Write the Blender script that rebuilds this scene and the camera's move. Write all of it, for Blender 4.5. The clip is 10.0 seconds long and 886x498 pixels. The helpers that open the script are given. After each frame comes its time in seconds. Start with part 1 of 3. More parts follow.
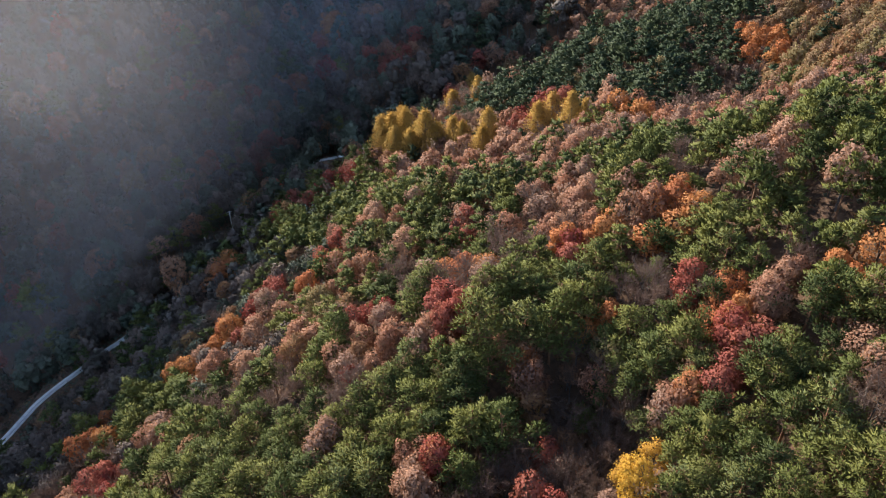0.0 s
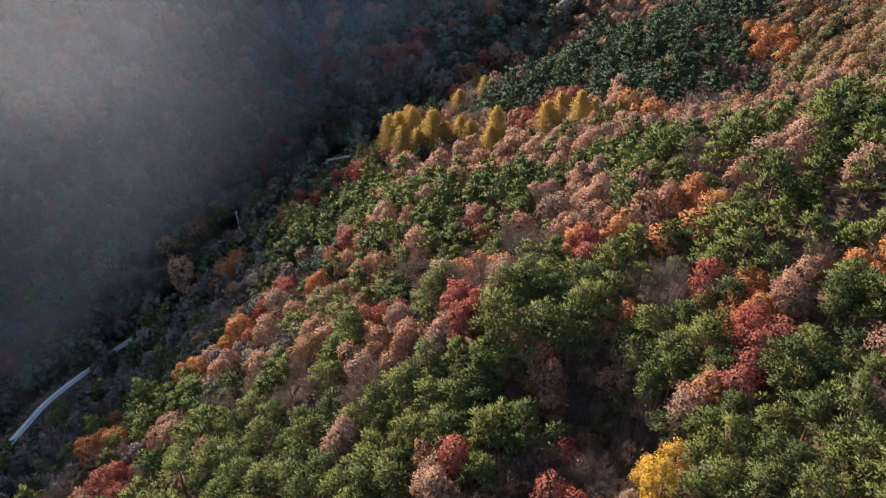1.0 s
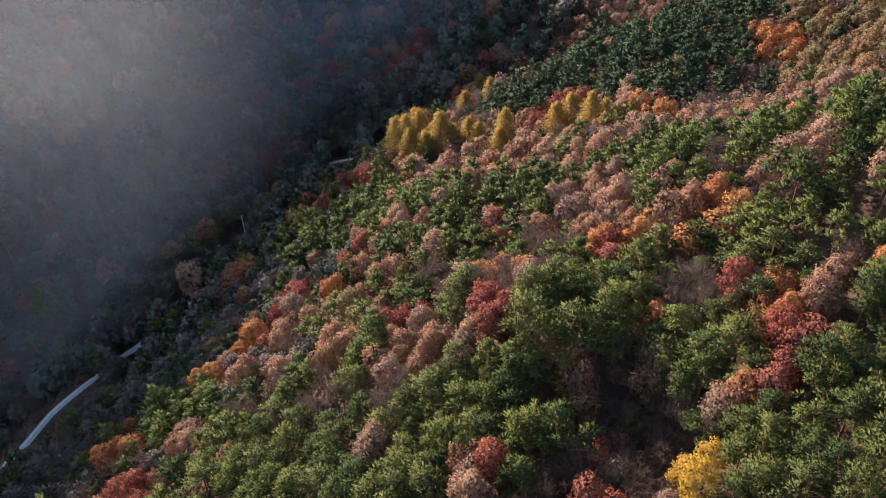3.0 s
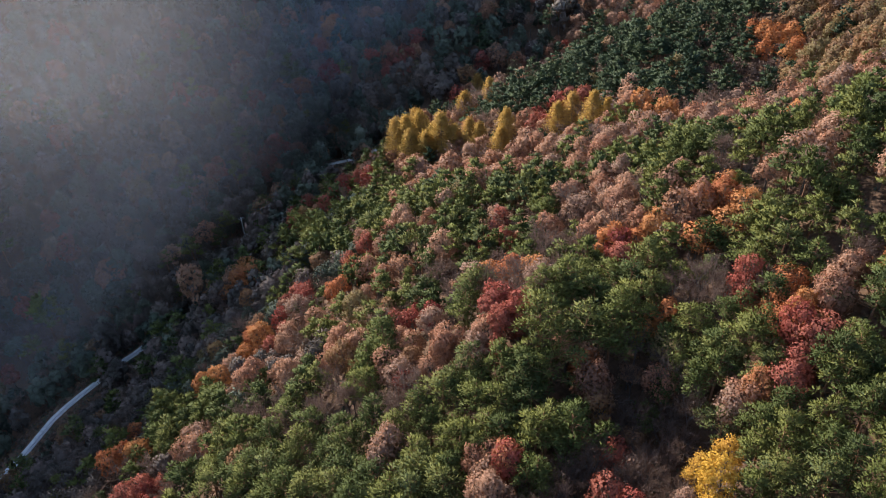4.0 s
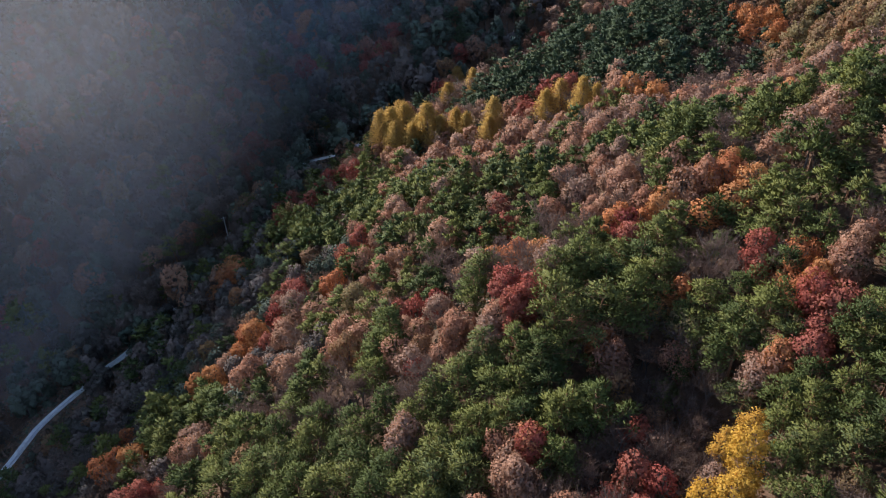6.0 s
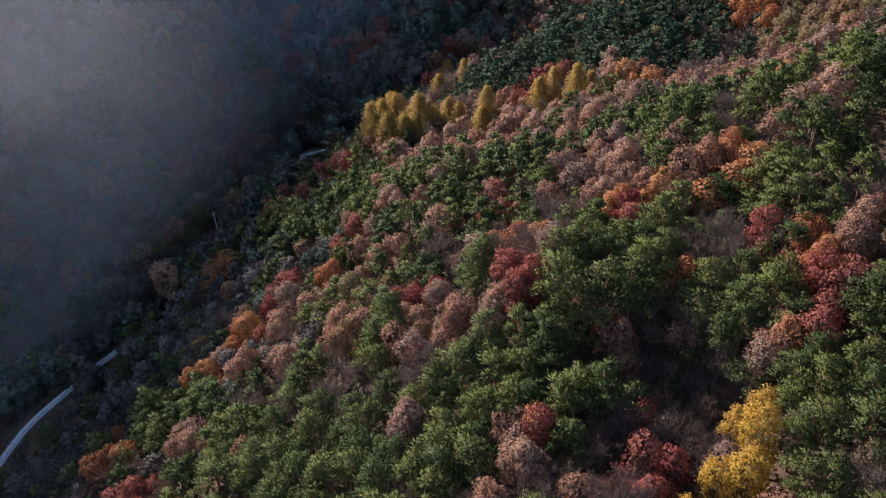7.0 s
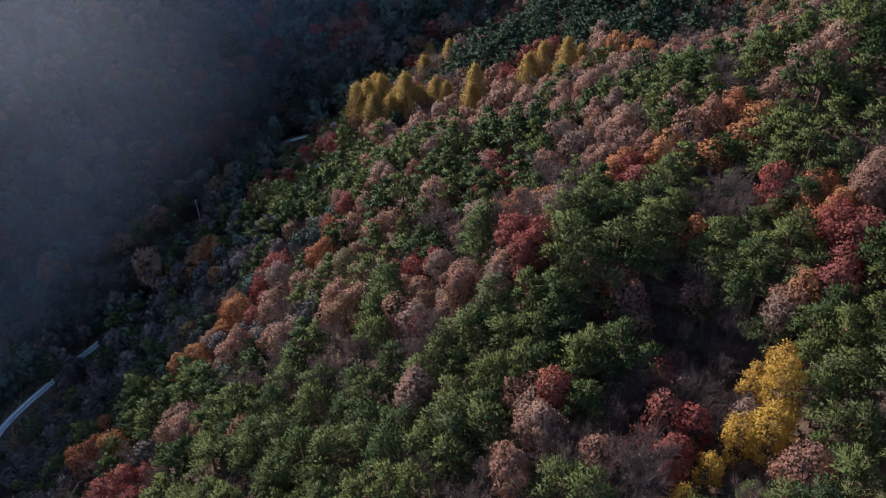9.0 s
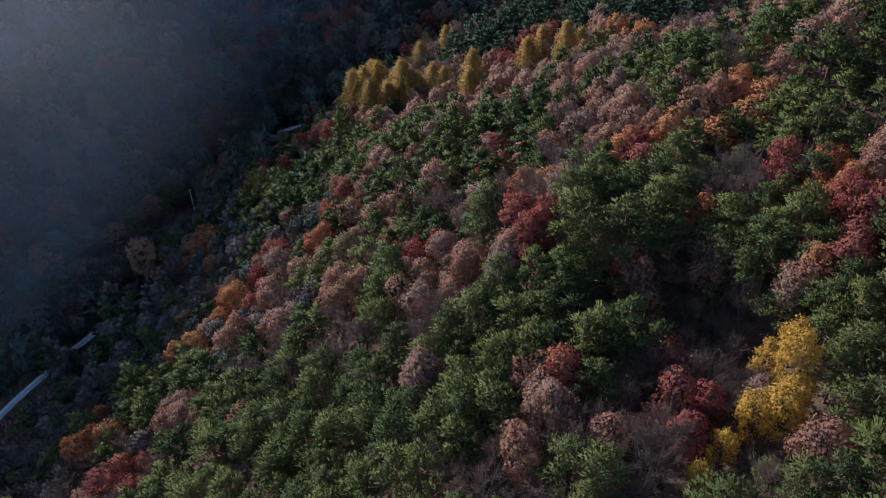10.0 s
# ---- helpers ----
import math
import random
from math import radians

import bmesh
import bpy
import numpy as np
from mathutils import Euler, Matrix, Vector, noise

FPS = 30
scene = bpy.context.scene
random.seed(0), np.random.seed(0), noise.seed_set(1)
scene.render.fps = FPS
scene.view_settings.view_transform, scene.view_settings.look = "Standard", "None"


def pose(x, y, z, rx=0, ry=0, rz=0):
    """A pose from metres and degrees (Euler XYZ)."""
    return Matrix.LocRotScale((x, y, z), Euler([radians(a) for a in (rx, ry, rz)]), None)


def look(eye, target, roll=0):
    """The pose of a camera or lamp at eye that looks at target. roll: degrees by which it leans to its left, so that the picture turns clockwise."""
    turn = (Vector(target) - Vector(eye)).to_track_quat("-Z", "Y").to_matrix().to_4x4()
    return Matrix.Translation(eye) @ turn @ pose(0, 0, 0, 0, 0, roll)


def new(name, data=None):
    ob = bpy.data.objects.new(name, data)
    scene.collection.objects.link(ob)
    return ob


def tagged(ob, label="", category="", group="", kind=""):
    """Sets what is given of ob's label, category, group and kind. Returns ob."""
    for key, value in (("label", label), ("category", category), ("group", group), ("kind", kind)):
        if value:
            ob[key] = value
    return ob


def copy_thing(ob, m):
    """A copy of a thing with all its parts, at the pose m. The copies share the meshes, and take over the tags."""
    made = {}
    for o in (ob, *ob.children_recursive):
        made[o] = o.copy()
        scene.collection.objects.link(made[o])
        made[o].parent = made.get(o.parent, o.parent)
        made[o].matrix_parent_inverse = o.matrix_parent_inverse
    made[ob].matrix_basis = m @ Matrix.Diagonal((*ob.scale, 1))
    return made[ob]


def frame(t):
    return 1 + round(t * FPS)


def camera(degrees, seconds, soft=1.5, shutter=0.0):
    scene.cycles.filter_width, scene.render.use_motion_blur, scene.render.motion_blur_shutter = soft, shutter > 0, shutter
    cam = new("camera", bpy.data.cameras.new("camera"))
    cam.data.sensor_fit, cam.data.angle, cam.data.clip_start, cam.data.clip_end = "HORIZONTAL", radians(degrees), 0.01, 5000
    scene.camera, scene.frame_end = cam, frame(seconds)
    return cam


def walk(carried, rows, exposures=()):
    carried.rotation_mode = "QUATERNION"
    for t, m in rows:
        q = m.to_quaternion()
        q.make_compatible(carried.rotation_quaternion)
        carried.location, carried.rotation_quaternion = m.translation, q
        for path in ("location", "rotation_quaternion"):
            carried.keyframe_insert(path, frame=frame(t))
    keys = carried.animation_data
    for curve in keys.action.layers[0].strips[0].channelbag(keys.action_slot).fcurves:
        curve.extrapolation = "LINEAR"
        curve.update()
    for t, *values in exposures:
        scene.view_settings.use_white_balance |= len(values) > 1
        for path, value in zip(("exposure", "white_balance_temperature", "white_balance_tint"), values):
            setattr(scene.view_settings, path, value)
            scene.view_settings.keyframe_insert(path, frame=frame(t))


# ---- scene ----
cam = camera(65.3, 10.0, soft=1.05)
PATH = [
    (0, (3.917, 3.845, 145.047), (3.866, 5.518, 143.952), -1.8),
    (0.5, (2.473, 3.918, 144.973), (2.422, 5.591, 143.878), -1.8),
    (1, (1.007, 3.998, 144.971), (0.959, 5.671, 143.876), -1.8),
    (1.5, (-0.507, 4.041, 145.024), (-0.552, 5.715, 143.93), -1.8),
    (2, (-2.002, 4.055, 145.08), (-2.041, 5.728, 143.986), -1.9),
    (2.5, (-3.508, 4.103, 145.156), (-3.538, 5.778, 144.063), -1.9),
    (4, (-8.167, 4.45, 145.272), (-8.164, 6.125, 144.179), -2.1),
    (4.5, (-9.801, 4.557, 145.159), (-9.783, 6.233, 144.069), -2.1),
    (5, (-11.499, 4.749, 144.566), (-11.458, 6.425, 143.476), -2.1),
    (5.5, (-13.162, 5.031, 143.536), (-13.095, 6.704, 142.442), -2.2),
    (7, (-16.826, 5.727, 138.437), (-16.701, 7.398, 137.344), -2.4),
    (7.5, (-17.977, 5.903, 137.073), (-17.831, 7.57, 135.978), -2.4),
    (8, (-19.07, 6.079, 135.683), (-18.906, 7.744, 134.587), -2.4),
    (8.5, (-20.064, 6.308, 134.079), (-19.886, 7.972, 132.983), -2.4),
    (9, (-21.043, 6.544, 132.219), (-20.854, 8.205, 131.121), -2.4),
    (9.5, (-22.002, 6.876, 130.394), (-21.803, 8.533, 129.292), -2.4),
    (10, (-22.86, 7.191, 129.011), (-22.651, 8.843, 127.903), -2.4),
]
EXPOSURES = [(0.0, 1.14, 6250, 10), (2.5, 1.1, 6200, 10), (5.0, 0.91, 5950, 10), (7.5, 0.53, 5450, 10), (9.0, 0.27, 5150, 10), (10.0, 0.1, 5050, 10)]
walk(cam, [(t, look(eye, target, roll)) for t, eye, target, roll in PATH], EXPOSURES)

# ---- light ----
SUN_AZIMUTH, SUN_ELEVATION = 44.0, 35.5      # degrees from straight ahead towards the west, and above the horizon
a, b = radians(SUN_AZIMUTH), radians(SUN_ELEVATION)
sun_way = Vector((-math.sin(a) * math.cos(b), math.cos(a) * math.cos(b), math.sin(b)))
sun = new("sun", bpy.data.lights.new("sun", "SUN"))
sun.data.energy, sun.data.angle, sun.data.color = 4.85, radians(2.2), (1.0, 0.89, 0.75)
sun.matrix_world = look(sun_way * 500, (0, 0, 0))
world = bpy.data.worlds.new("sky")
world.use_nodes = True
scene.world = world
sky = world.node_tree.nodes.new("ShaderNodeTexSky")
sky.sky_type, sky.sun_disc = "NISHITA", False
sky.sun_elevation, sky.sun_rotation = b, radians(360 - SUN_AZIMUTH)
background = world.node_tree.nodes["Background"]
background.inputs["Strength"].default_value = 0.146
world.node_tree.links.new(sky.outputs["Color"], background.inputs["Color"])


# ---- materials ----
def material(name, roughness=0.7):
    m = bpy.data.materials.new(name)
    m.use_nodes = True
    n, l = m.node_tree.nodes, m.node_tree.links
    p = n["Principled BSDF"]
    p.inputs["Roughness"].default_value = roughness
    p.inputs["Specular IOR Level"].default_value = 0.25
    return m, n, l, p


def ramp(n, l, value, colours):
    r = n.new("ShaderNodeValToRGB")
    e = r.color_ramp.elements
    while len(e) < len(colours):
        e.new(0.5)
    for i, c in enumerate(colours):
        e[i].position, e[i].color = i / (len(colours) - 1), (*c, 1)
    l.new(value, r.inputs["Fac"])
    return r.outputs["Color"]


def leaf_material(name, colours, joined, through_light=0.35, spread=0.28, hue=0.2):
    """Leaves: the tree picks a tone from the colours, every leaf varies it."""
    m, n, l, p = material(name, 0.75)
    if joined:
        tone = n.new("ShaderNodeAttribute")
        tone.attribute_name = "tint"
        value = tone.outputs["Fac"]
    else:
        value = n.new("ShaderNodeObjectInfo").outputs["Random"]
    leaf = n.new("ShaderNodeNewGeometry").outputs["Random Per Island"]
    mix = n.new("ShaderNodeMath")
    mix.operation, mix.inputs[1].default_value = "MULTIPLY_ADD", hue
    shift = n.new("ShaderNodeMath")
    shift.operation, shift.inputs[1].default_value, shift.inputs[2].default_value = "MULTIPLY_ADD", 1 - hue, 0.0
    l.new(value, shift.inputs[0])
    l.new(leaf, mix.inputs[0])
    l.new(shift.outputs[0], mix.inputs[2])
    colour = ramp(n, l, mix.outputs[0], colours)
    hsv = n.new("ShaderNodeHueSaturation")
    bright = n.new("ShaderNodeMapRange")
    bright.inputs["To Min"].default_value, bright.inputs["To Max"].default_value = 1 - spread, 1 + spread
    swap = n.new("ShaderNodeMath")
    swap.operation, swap.inputs[1].default_value = "MULTIPLY", 7.31
    part_of = n.new("ShaderNodeMath")
    part_of.operation = "FRACT"
    l.new(leaf, swap.inputs[0])
    l.new(swap.outputs[0], part_of.inputs[0])
    l.new(part_of.outputs[0], bright.inputs["Value"])
    l.new(bright.outputs["Result"], hsv.inputs["Value"])
    l.new(colour, hsv.inputs["Color"])
    l.new(hsv.outputs["Color"], p.inputs["Base Color"])
    t = n.new("ShaderNodeBsdfTranslucent")
    l.new(hsv.outputs["Color"], t.inputs["Color"])
    s = n.new("ShaderNodeMixShader")
    s.inputs["Fac"].default_value = through_light
    l.new(p.outputs[0], s.inputs[1])
    l.new(t.outputs[0], s.inputs[2])
    l.new(s.outputs[0], n["Material Output"].inputs["Surface"])
    return m


def noisy_material(name, colours, scale, roughness=0.85, bump=0.4, detail=6.0):
    m, n, l, p = material(name, roughness)
    where = n.new("ShaderNodeNewGeometry").outputs["Position"]
    fine, broad = n.new("ShaderNodeTexNoise"), n.new("ShaderNodeTexNoise")
    fine.inputs["Scale"].default_value, broad.inputs["Scale"].default_value = scale, scale * 0.07
    fine.inputs["Detail"].default_value = detail
    add = n.new("ShaderNodeMath")
    add.operation, add.inputs[1].default_value = "MULTIPLY_ADD", 0.6
    less = n.new("ShaderNodeMath")
    less.operation, less.inputs[1].default_value = "MULTIPLY", 0.4
    for tex in (fine, broad):
        l.new(where, tex.inputs["Vector"])
    l.new(fine.outputs["Fac"], add.inputs[0])
    l.new(broad.outputs["Fac"], less.inputs[0])
    l.new(less.outputs[0], add.inputs[2])
    wide = n.new("ShaderNodeMapRange")
    wide.inputs["From Min"].default_value, wide.inputs["From Max"].default_value = 0.3, 0.7
    l.new(add.outputs[0], wide.inputs["Value"])
    l.new(ramp(n, l, wide.outputs["Result"], colours), p.inputs["Base Color"])
    b = n.new("ShaderNodeBump")
    b.inputs["Strength"].default_value, b.inputs["Distance"].default_value = bump, 0.3 / max(scale, 0.1)
    l.new(fine.outputs["Fac"], b.inputs["Height"])
    l.new(b.outputs["Normal"], p.inputs["Normal"])
    return m


TONES = {
    "pine": [(0.036, 0.050, 0.016), (0.064, 0.082, 0.020), (0.100, 0.114, 0.027), (0.136, 0.138, 0.032), (0.060, 0.084, 0.036)],
    # own dark green, toned down a little further for passing shade
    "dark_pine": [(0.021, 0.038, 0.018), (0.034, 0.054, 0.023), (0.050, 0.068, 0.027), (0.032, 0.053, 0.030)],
    "russet": [(0.19, 0.102, 0.072), (0.33, 0.152, 0.090), (0.37, 0.205, 0.128), (0.26, 0.170, 0.130), (0.39, 0.168, 0.074)],
    "orange": [(0.34, 0.110, 0.050), (0.41, 0.150, 0.055), (0.44, 0.200, 0.070), (0.40, 0.150, 0.085)],
    "maple": [(0.20, 0.040, 0.034), (0.28, 0.070, 0.048), (0.33, 0.110, 0.072), (0.22, 0.052, 0.044)],
    "larch": [(0.40, 0.235, 0.055), (0.46, 0.285, 0.070), (0.49, 0.315, 0.085), (0.40, 0.225, 0.060)],
    "gold": [(0.46, 0.245, 0.030), (0.52, 0.300, 0.040), (0.55, 0.330, 0.050), (0.44, 0.230, 0.040)],
    "bare": [(0.105, 0.072, 0.058), (0.150, 0.098, 0.076), (0.190, 0.124, 0.096), (0.140, 0.108, 0.092)],
    # olive browns, also lowered a little for shade on the upper slope
    "olive": [(0.13, 0.110, 0.043), (0.22, 0.160, 0.072), (0.19, 0.105, 0.062), (0.28, 0.145, 0.070), (0.17, 0.145, 0.060)],
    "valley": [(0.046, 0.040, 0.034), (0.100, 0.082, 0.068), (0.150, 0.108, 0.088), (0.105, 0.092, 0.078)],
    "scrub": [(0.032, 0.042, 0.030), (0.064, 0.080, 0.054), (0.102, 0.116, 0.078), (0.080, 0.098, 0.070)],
}
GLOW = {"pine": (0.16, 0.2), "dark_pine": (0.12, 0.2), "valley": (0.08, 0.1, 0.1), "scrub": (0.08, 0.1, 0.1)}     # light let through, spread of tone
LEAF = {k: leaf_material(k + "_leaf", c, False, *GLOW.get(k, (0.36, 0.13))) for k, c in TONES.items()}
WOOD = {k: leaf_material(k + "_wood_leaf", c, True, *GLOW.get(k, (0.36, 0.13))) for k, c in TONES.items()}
pine_bark = noisy_material("pine_bark", [(0.10, 0.055, 0.035), (0.22, 0.11, 0.06), (0.30, 0.16, 0.09)], 3.0)
grey_bark = noisy_material("grey_bark", [(0.05, 0.042, 0.036), (0.10, 0.085, 0.075), (0.17, 0.15, 0.135)], 4.0)
litter = noisy_material("leaf_litter", [(0.045, 0.030, 0.021), (0.090, 0.056, 0.037), (0.135, 0.080, 0.050), (0.075, 0.062, 0.038)], 1.2, 0.95, 0.8)
concrete = noisy_material("road_concrete", [(0.24, 0.24, 0.24), (0.40, 0.40, 0.40), (0.54, 0.54, 0.53)], 0.9, 0.8, 0.2)
grey_steel = noisy_material("galvanised_steel", [(0.34, 0.36, 0.38), (0.46, 0.48, 0.50)], 5.0, 0.45, 0.05)
pole_grey = noisy_material("pole_concrete", [(0.62, 0.62, 0.60), (0.76, 0.76, 0.74)], 6.0, 0.7, 0.1)


# ---- terrain ----
def smax(p, q, k=5.0):
    return np.logaddexp(np.asarray(p) / k, np.asarray(q) / k) * k


# spurs (+) and gullies (-): x, y, spread, height
RELIEF = [(-116, 152, 35, -13.9), (-8, 124, 22, 2.8), (28, 54, 14, -1.7), (-56, 250, 22, -8.8), (64, 110, 14, 7.3),
          (112, 208, 35, -8.4), (40, 320, 22, -6.4), (4, 96, 14, 9.1), (-8, 152, 14, 7.0), (-80, 96, 14, -5.3),
          (-32, 96, 14, 2.7), (4, 194, 22, -5.5), (40, 124, 14, 6.6), (28, 54, 22, -5.4), (-20, 54, 14, 3.8), (70, 160, 13, -6.0), (80, 179, 13, -8.0),
          (88, 198, 14, -8.0), (21, 75, 8, -7.0)]
ROAD = [(-146.0, 118.0, -15.0), (-136.0, 133.0, -12.0), (-130.7, 143.7, -10.0), (-127.2, 153.1, -8.0), (-122.0, 160.0, -6.0), (-116.1, 166.2, -4.0), (-110.7, 171.9, -2.0), (-103.8, 177.3, 0.5), (-92.0, 195.0, 5.0), (-82.0, 220.0, 10.5), (-70.0, 246.0, 15.5), (-57.5, 262.1, 19.0), (-42.9, 261.2, 23.0), (-32.5, 263.5, 26.0), (-18.0, 272.0, 29.0), (-2.0, 290.0, 32.0)]
SHADE_RIDGE = 330.0     # how far behind the creek the unseen ridge stands, added to cast shade
CANOPY = 7.5


def across(x, y):
    """Metres beyond the creek, towards the north-west."""
    return -0.8 * (x + 107) + 0.59 * (y - 175)


def downstream(x, y):
    """Metres along the creek, towards the north-east."""
    return 0.59 * (x + 107) + 0.8 * (y - 175)


def road_bits(x, y):
    """Distance to the road's middle line and its height there."""
    best = np.full(np.shape(x), 1e9)
    high = np.zeros(np.shape(x))
    for (x0, y0, z0), (x1, y1, z1) in zip(ROAD, ROAD[1:]):
        dx, dy = x1 - x0, y1 - y0
        s = np.clip(((x - x0) * dx + (y - y0) * dy) / (dx * dx + dy * dy), 0, 1)
        d = np.hypot(x - x0 - s * dx, y - y0 - s * dy)
        high = np.where(d < best, z0 + s * (z1 - z0), high)
        best = np.minimum(best, d)
    return best, high


def ground_height(x, y):
    x, y = np.asarray(x, float), np.asarray(y, float)
    front = 70.1 + 0.4215 * x - 0.062 * y
    front = -smax(-front, -150.0, 14)
    back = 59 + 0.42 * x - 0.7 * (y - 241)
    u = across(x, y)
    climb = 0.55 * smax(u - 85, 0, 12) + 0.8 * smax(u - 150, 0, 15)
    far = -40.8 + 0.0515 * x + 0.27 * np.minimum(y, 520) + climb
    # unseen crest raised upstream so its shadow edge falls along the lower slope
    crest = SHADE_RIDGE_TOP + np.clip((95 - downstream(x, y)) * 0.6, -6, 46)
    far = -smax(-far, -(crest - 0.5 * smax(u - SHADE_RIDGE, 0, 30)), 10)
    z = smax(-smax(-front, -back), far)
    for cx, cy, s, h in RELIEF:
        z = z + h * np.exp(-((x - cx) ** 2 + (y - cy) ** 2) / (2 * s * s))
    z = z - CANOPY
    z = z + 0.5 * np.sin(x * 0.21 + 1.3 * np.sin(y * 0.13)) + 0.4 * np.sin(y * 0.27 + x * 0.11)
    d, high = road_bits(x, y)
    k = np.clip((d - 3.0) / 11.0, 0, 1)
    k = k * k * (3 - 2 * k)
    return high * (1 - k) + z * k


# height of the unseen ridge, set by where its shade should end
SHADE_RIDGE_TOP = 300.0


def face_mesh(name, verts, mats, index=None, tint=None, normals=None):
    """A mesh of separate triangles: verts (n, 3, 3). Leaves are shaded by the roundness of their crown: normals (n, 3)."""
    n = len(verts)
    if normals is not None and n:
        flat = np.cross(verts[:, 1] - verts[:, 0], verts[:, 2] - verts[:, 0])
        flat = flat / np.maximum(np.linalg.norm(flat, axis=1, keepdims=True), 1e-12)
        given = np.linalg.norm(normals, axis=1) > 0.5
        turned = given & ((flat * normals).sum(1) < 0)
        verts = np.where(turned[:, None, None], verts[:, ::-1], verts)
        normals = np.where(given[:, None], normals, flat)
    me = bpy.data.meshes.new(name)
    me.vertices.add(n * 3)
    me.vertices.foreach_set("co", np.ascontiguousarray(verts, np.float32).ravel())
    me.loops.add(n * 3)
    me.loops.foreach_set("vertex_index", np.arange(n * 3, dtype=np.int32))
    me.polygons.add(n)
    me.polygons.foreach_set("loop_start", np.arange(0, n * 3, 3, dtype=np.int32))
    for m in mats:
        me.materials.append(m)
    if index is not None:
        me.polygons.foreach_set("material_index", np.asarray(index, np.int32))
    if tint is not None:
        me.attributes.new("tint", "FLOAT", "FACE").data.foreach_set("value", np.asarray(tint, np.float32))
    me.update(calc_edges=True)
    if normals is not None and n:
        me.polygons.foreach_set("use_smooth", np.ones(n, bool))
        me.attributes.new("custom_normal", "FLOAT_VECTOR", "CORNER").data.foreach_set("vector", np.repeat(normals, 3, 0).astype(np.float32).ravel())
        me.update()
    return me


def grid_mesh(name, xs, ys, mat):
    gx, gy = np.meshgrid(xs, ys)
    v = np.stack([gx, gy, ground_height(gx, gy)], -1).reshape(-1, 3)
    w = len(xs)
    i = (np.arange(len(ys) - 1)[:, None] * w + np.arange(w - 1)[None]).ravel()
    faces = np.stack([i, i + 1, i + w + 1, i + w], 1)
    me = bpy.data.meshes.new(name)
    me.from_pydata(v.tolist(), [], faces.tolist())
    me.polygons.foreach_set("use_smooth", np.ones(len(faces), bool))
    me.materials.append(mat)
    return me


xs = np.concatenate([np.linspace(-2200, -260, 26)[:-1], np.arange(-260, 180, 3.0), np.linspace(180, 2200, 26)])
ys = np.concatenate([np.linspace(-2200, -20, 26)[:-1], np.arange(-20, 440, 3.0), np.linspace(440, 2600, 26)])
ground = tagged(new("ground", grid_mesh("ground", xs, ys, litter)), "mountain slopes and valley covered in brown leaf litter", "ground", kind="structure")

# ---- road along the creek ----
def along(points, step):
    out = []
    p = [Vector(q) for q in points]
    p = [p[0] * 2 - p[1]] + p + [p[-1] * 2 - p[-2]]
    for i in range(1, len(p) - 2):
        n = max(2, int((p[i + 1] - p[i]).length / step))
        for j in range(n):
            t = j / n
            out.append(0.5 * (2 * p[i] + (p[i + 1] - p[i - 1]) * t + (2 * p[i - 1] - 5 * p[i] + 4 * p[i + 1] - p[i + 2]) * t * t
                              + (3 * p[i] - p[i - 1] - 3 * p[i + 1] + p[i + 2]) * t ** 3))
    return out + [p[-2]]


def strip(name, line, half, up, thick, mat, side=0.0):
    bm = bmesh.new()
    rows = []
    for i, p in enumerate(line):
        d = line[min(i + 1, len(line) - 1)] - line[max(i - 1, 0)]
        s = Vector((d.y, -d.x, 0)).normalized()
        rows.append([bm.verts.new(p + s * (side + k * half) + Vector((0, 0, h))) for k, h in ((-1, up - thick), (-1, up), (1, up), (1, up - thick))])
    for r, q in zip(rows, rows[1:]):
        for k in range(3):
            bm.faces.new((r[k], r[k + 1], q[k + 1], q[k]))
    for r in (rows[0], rows[-1]):
        bm.faces.new(r)
    bmesh.ops.recalc_face_normals(bm, faces=bm.faces)
    me = bpy.data.meshes.new(name)
    bm.to_mesh(me)
    bm.free()
    me.materials.append(mat)
    return me


road_line = along(ROAD, 4.0)
road = tagged(new("road", strip("road", road_line, 1.1, 0.22, 0.6, concrete)), "narrow pale grey concrete road along the valley", "road", kind="structure")

# ---- trees ----
rng = np.random.default_rng(7)


def unit(v):
    return v / np.maximum(np.linalg.norm(v, axis=-1, keepdims=True), 1e-9)


def leaf_faces(at, normal, size):
    """Small leaf sprays, each one triangle."""
    n = len(at)
    side = unit(np.cross(normal, unit(rng.normal(size=(n, 3)))))
    up = np.cross(normal, side)
    s = (np.broadcast_to(size, n) * rng.uniform(0.6, 1.4, n))[:, None]
    return np.stack([at - up * s * 0.6, at + side * s * 0.5 + up * s * 0.35, at - side * s * 0.5 + up * s * 0.45], 1)


def spray_faces(at, way, size, slim, up=None):
    """Tufts of needles: slim triangles pointed along their way, flat side up where up is given."""
    side = unit(np.cross(way, rng.normal(size=way.shape) * (0.45 if up is not None else 1.0) + (0 if up is None else up)))
    s = (np.broadcast_to(size, len(at)) * rng.uniform(0.65, 1.35, len(at)))[:, None]
    return np.stack([at + side * s * slim, at + way * s, at - side * s * slim], 1)


def stick(p, q, r0, r1, sides=3):
    """A tapered stick."""
    p, q = np.asarray(p, float), np.asarray(q, float)
    d = unit(q - p)
    a1 = unit(np.cross(d, [0.31, 0.52, 0.79]))
    a2 = np.cross(d, a1)
    t = np.arange(sides + 1) * 2 * np.pi / sides
    ring = np.cos(t)[:, None] * a1 + np.sin(t)[:, None] * a2
    lo, hi = p + ring * r0, q + ring * r1
    return np.concatenate([np.stack([lo[:-1], lo[1:], hi[1:]], 1), np.stack([lo[:-1], hi[1:], hi[:-1]], 1)])


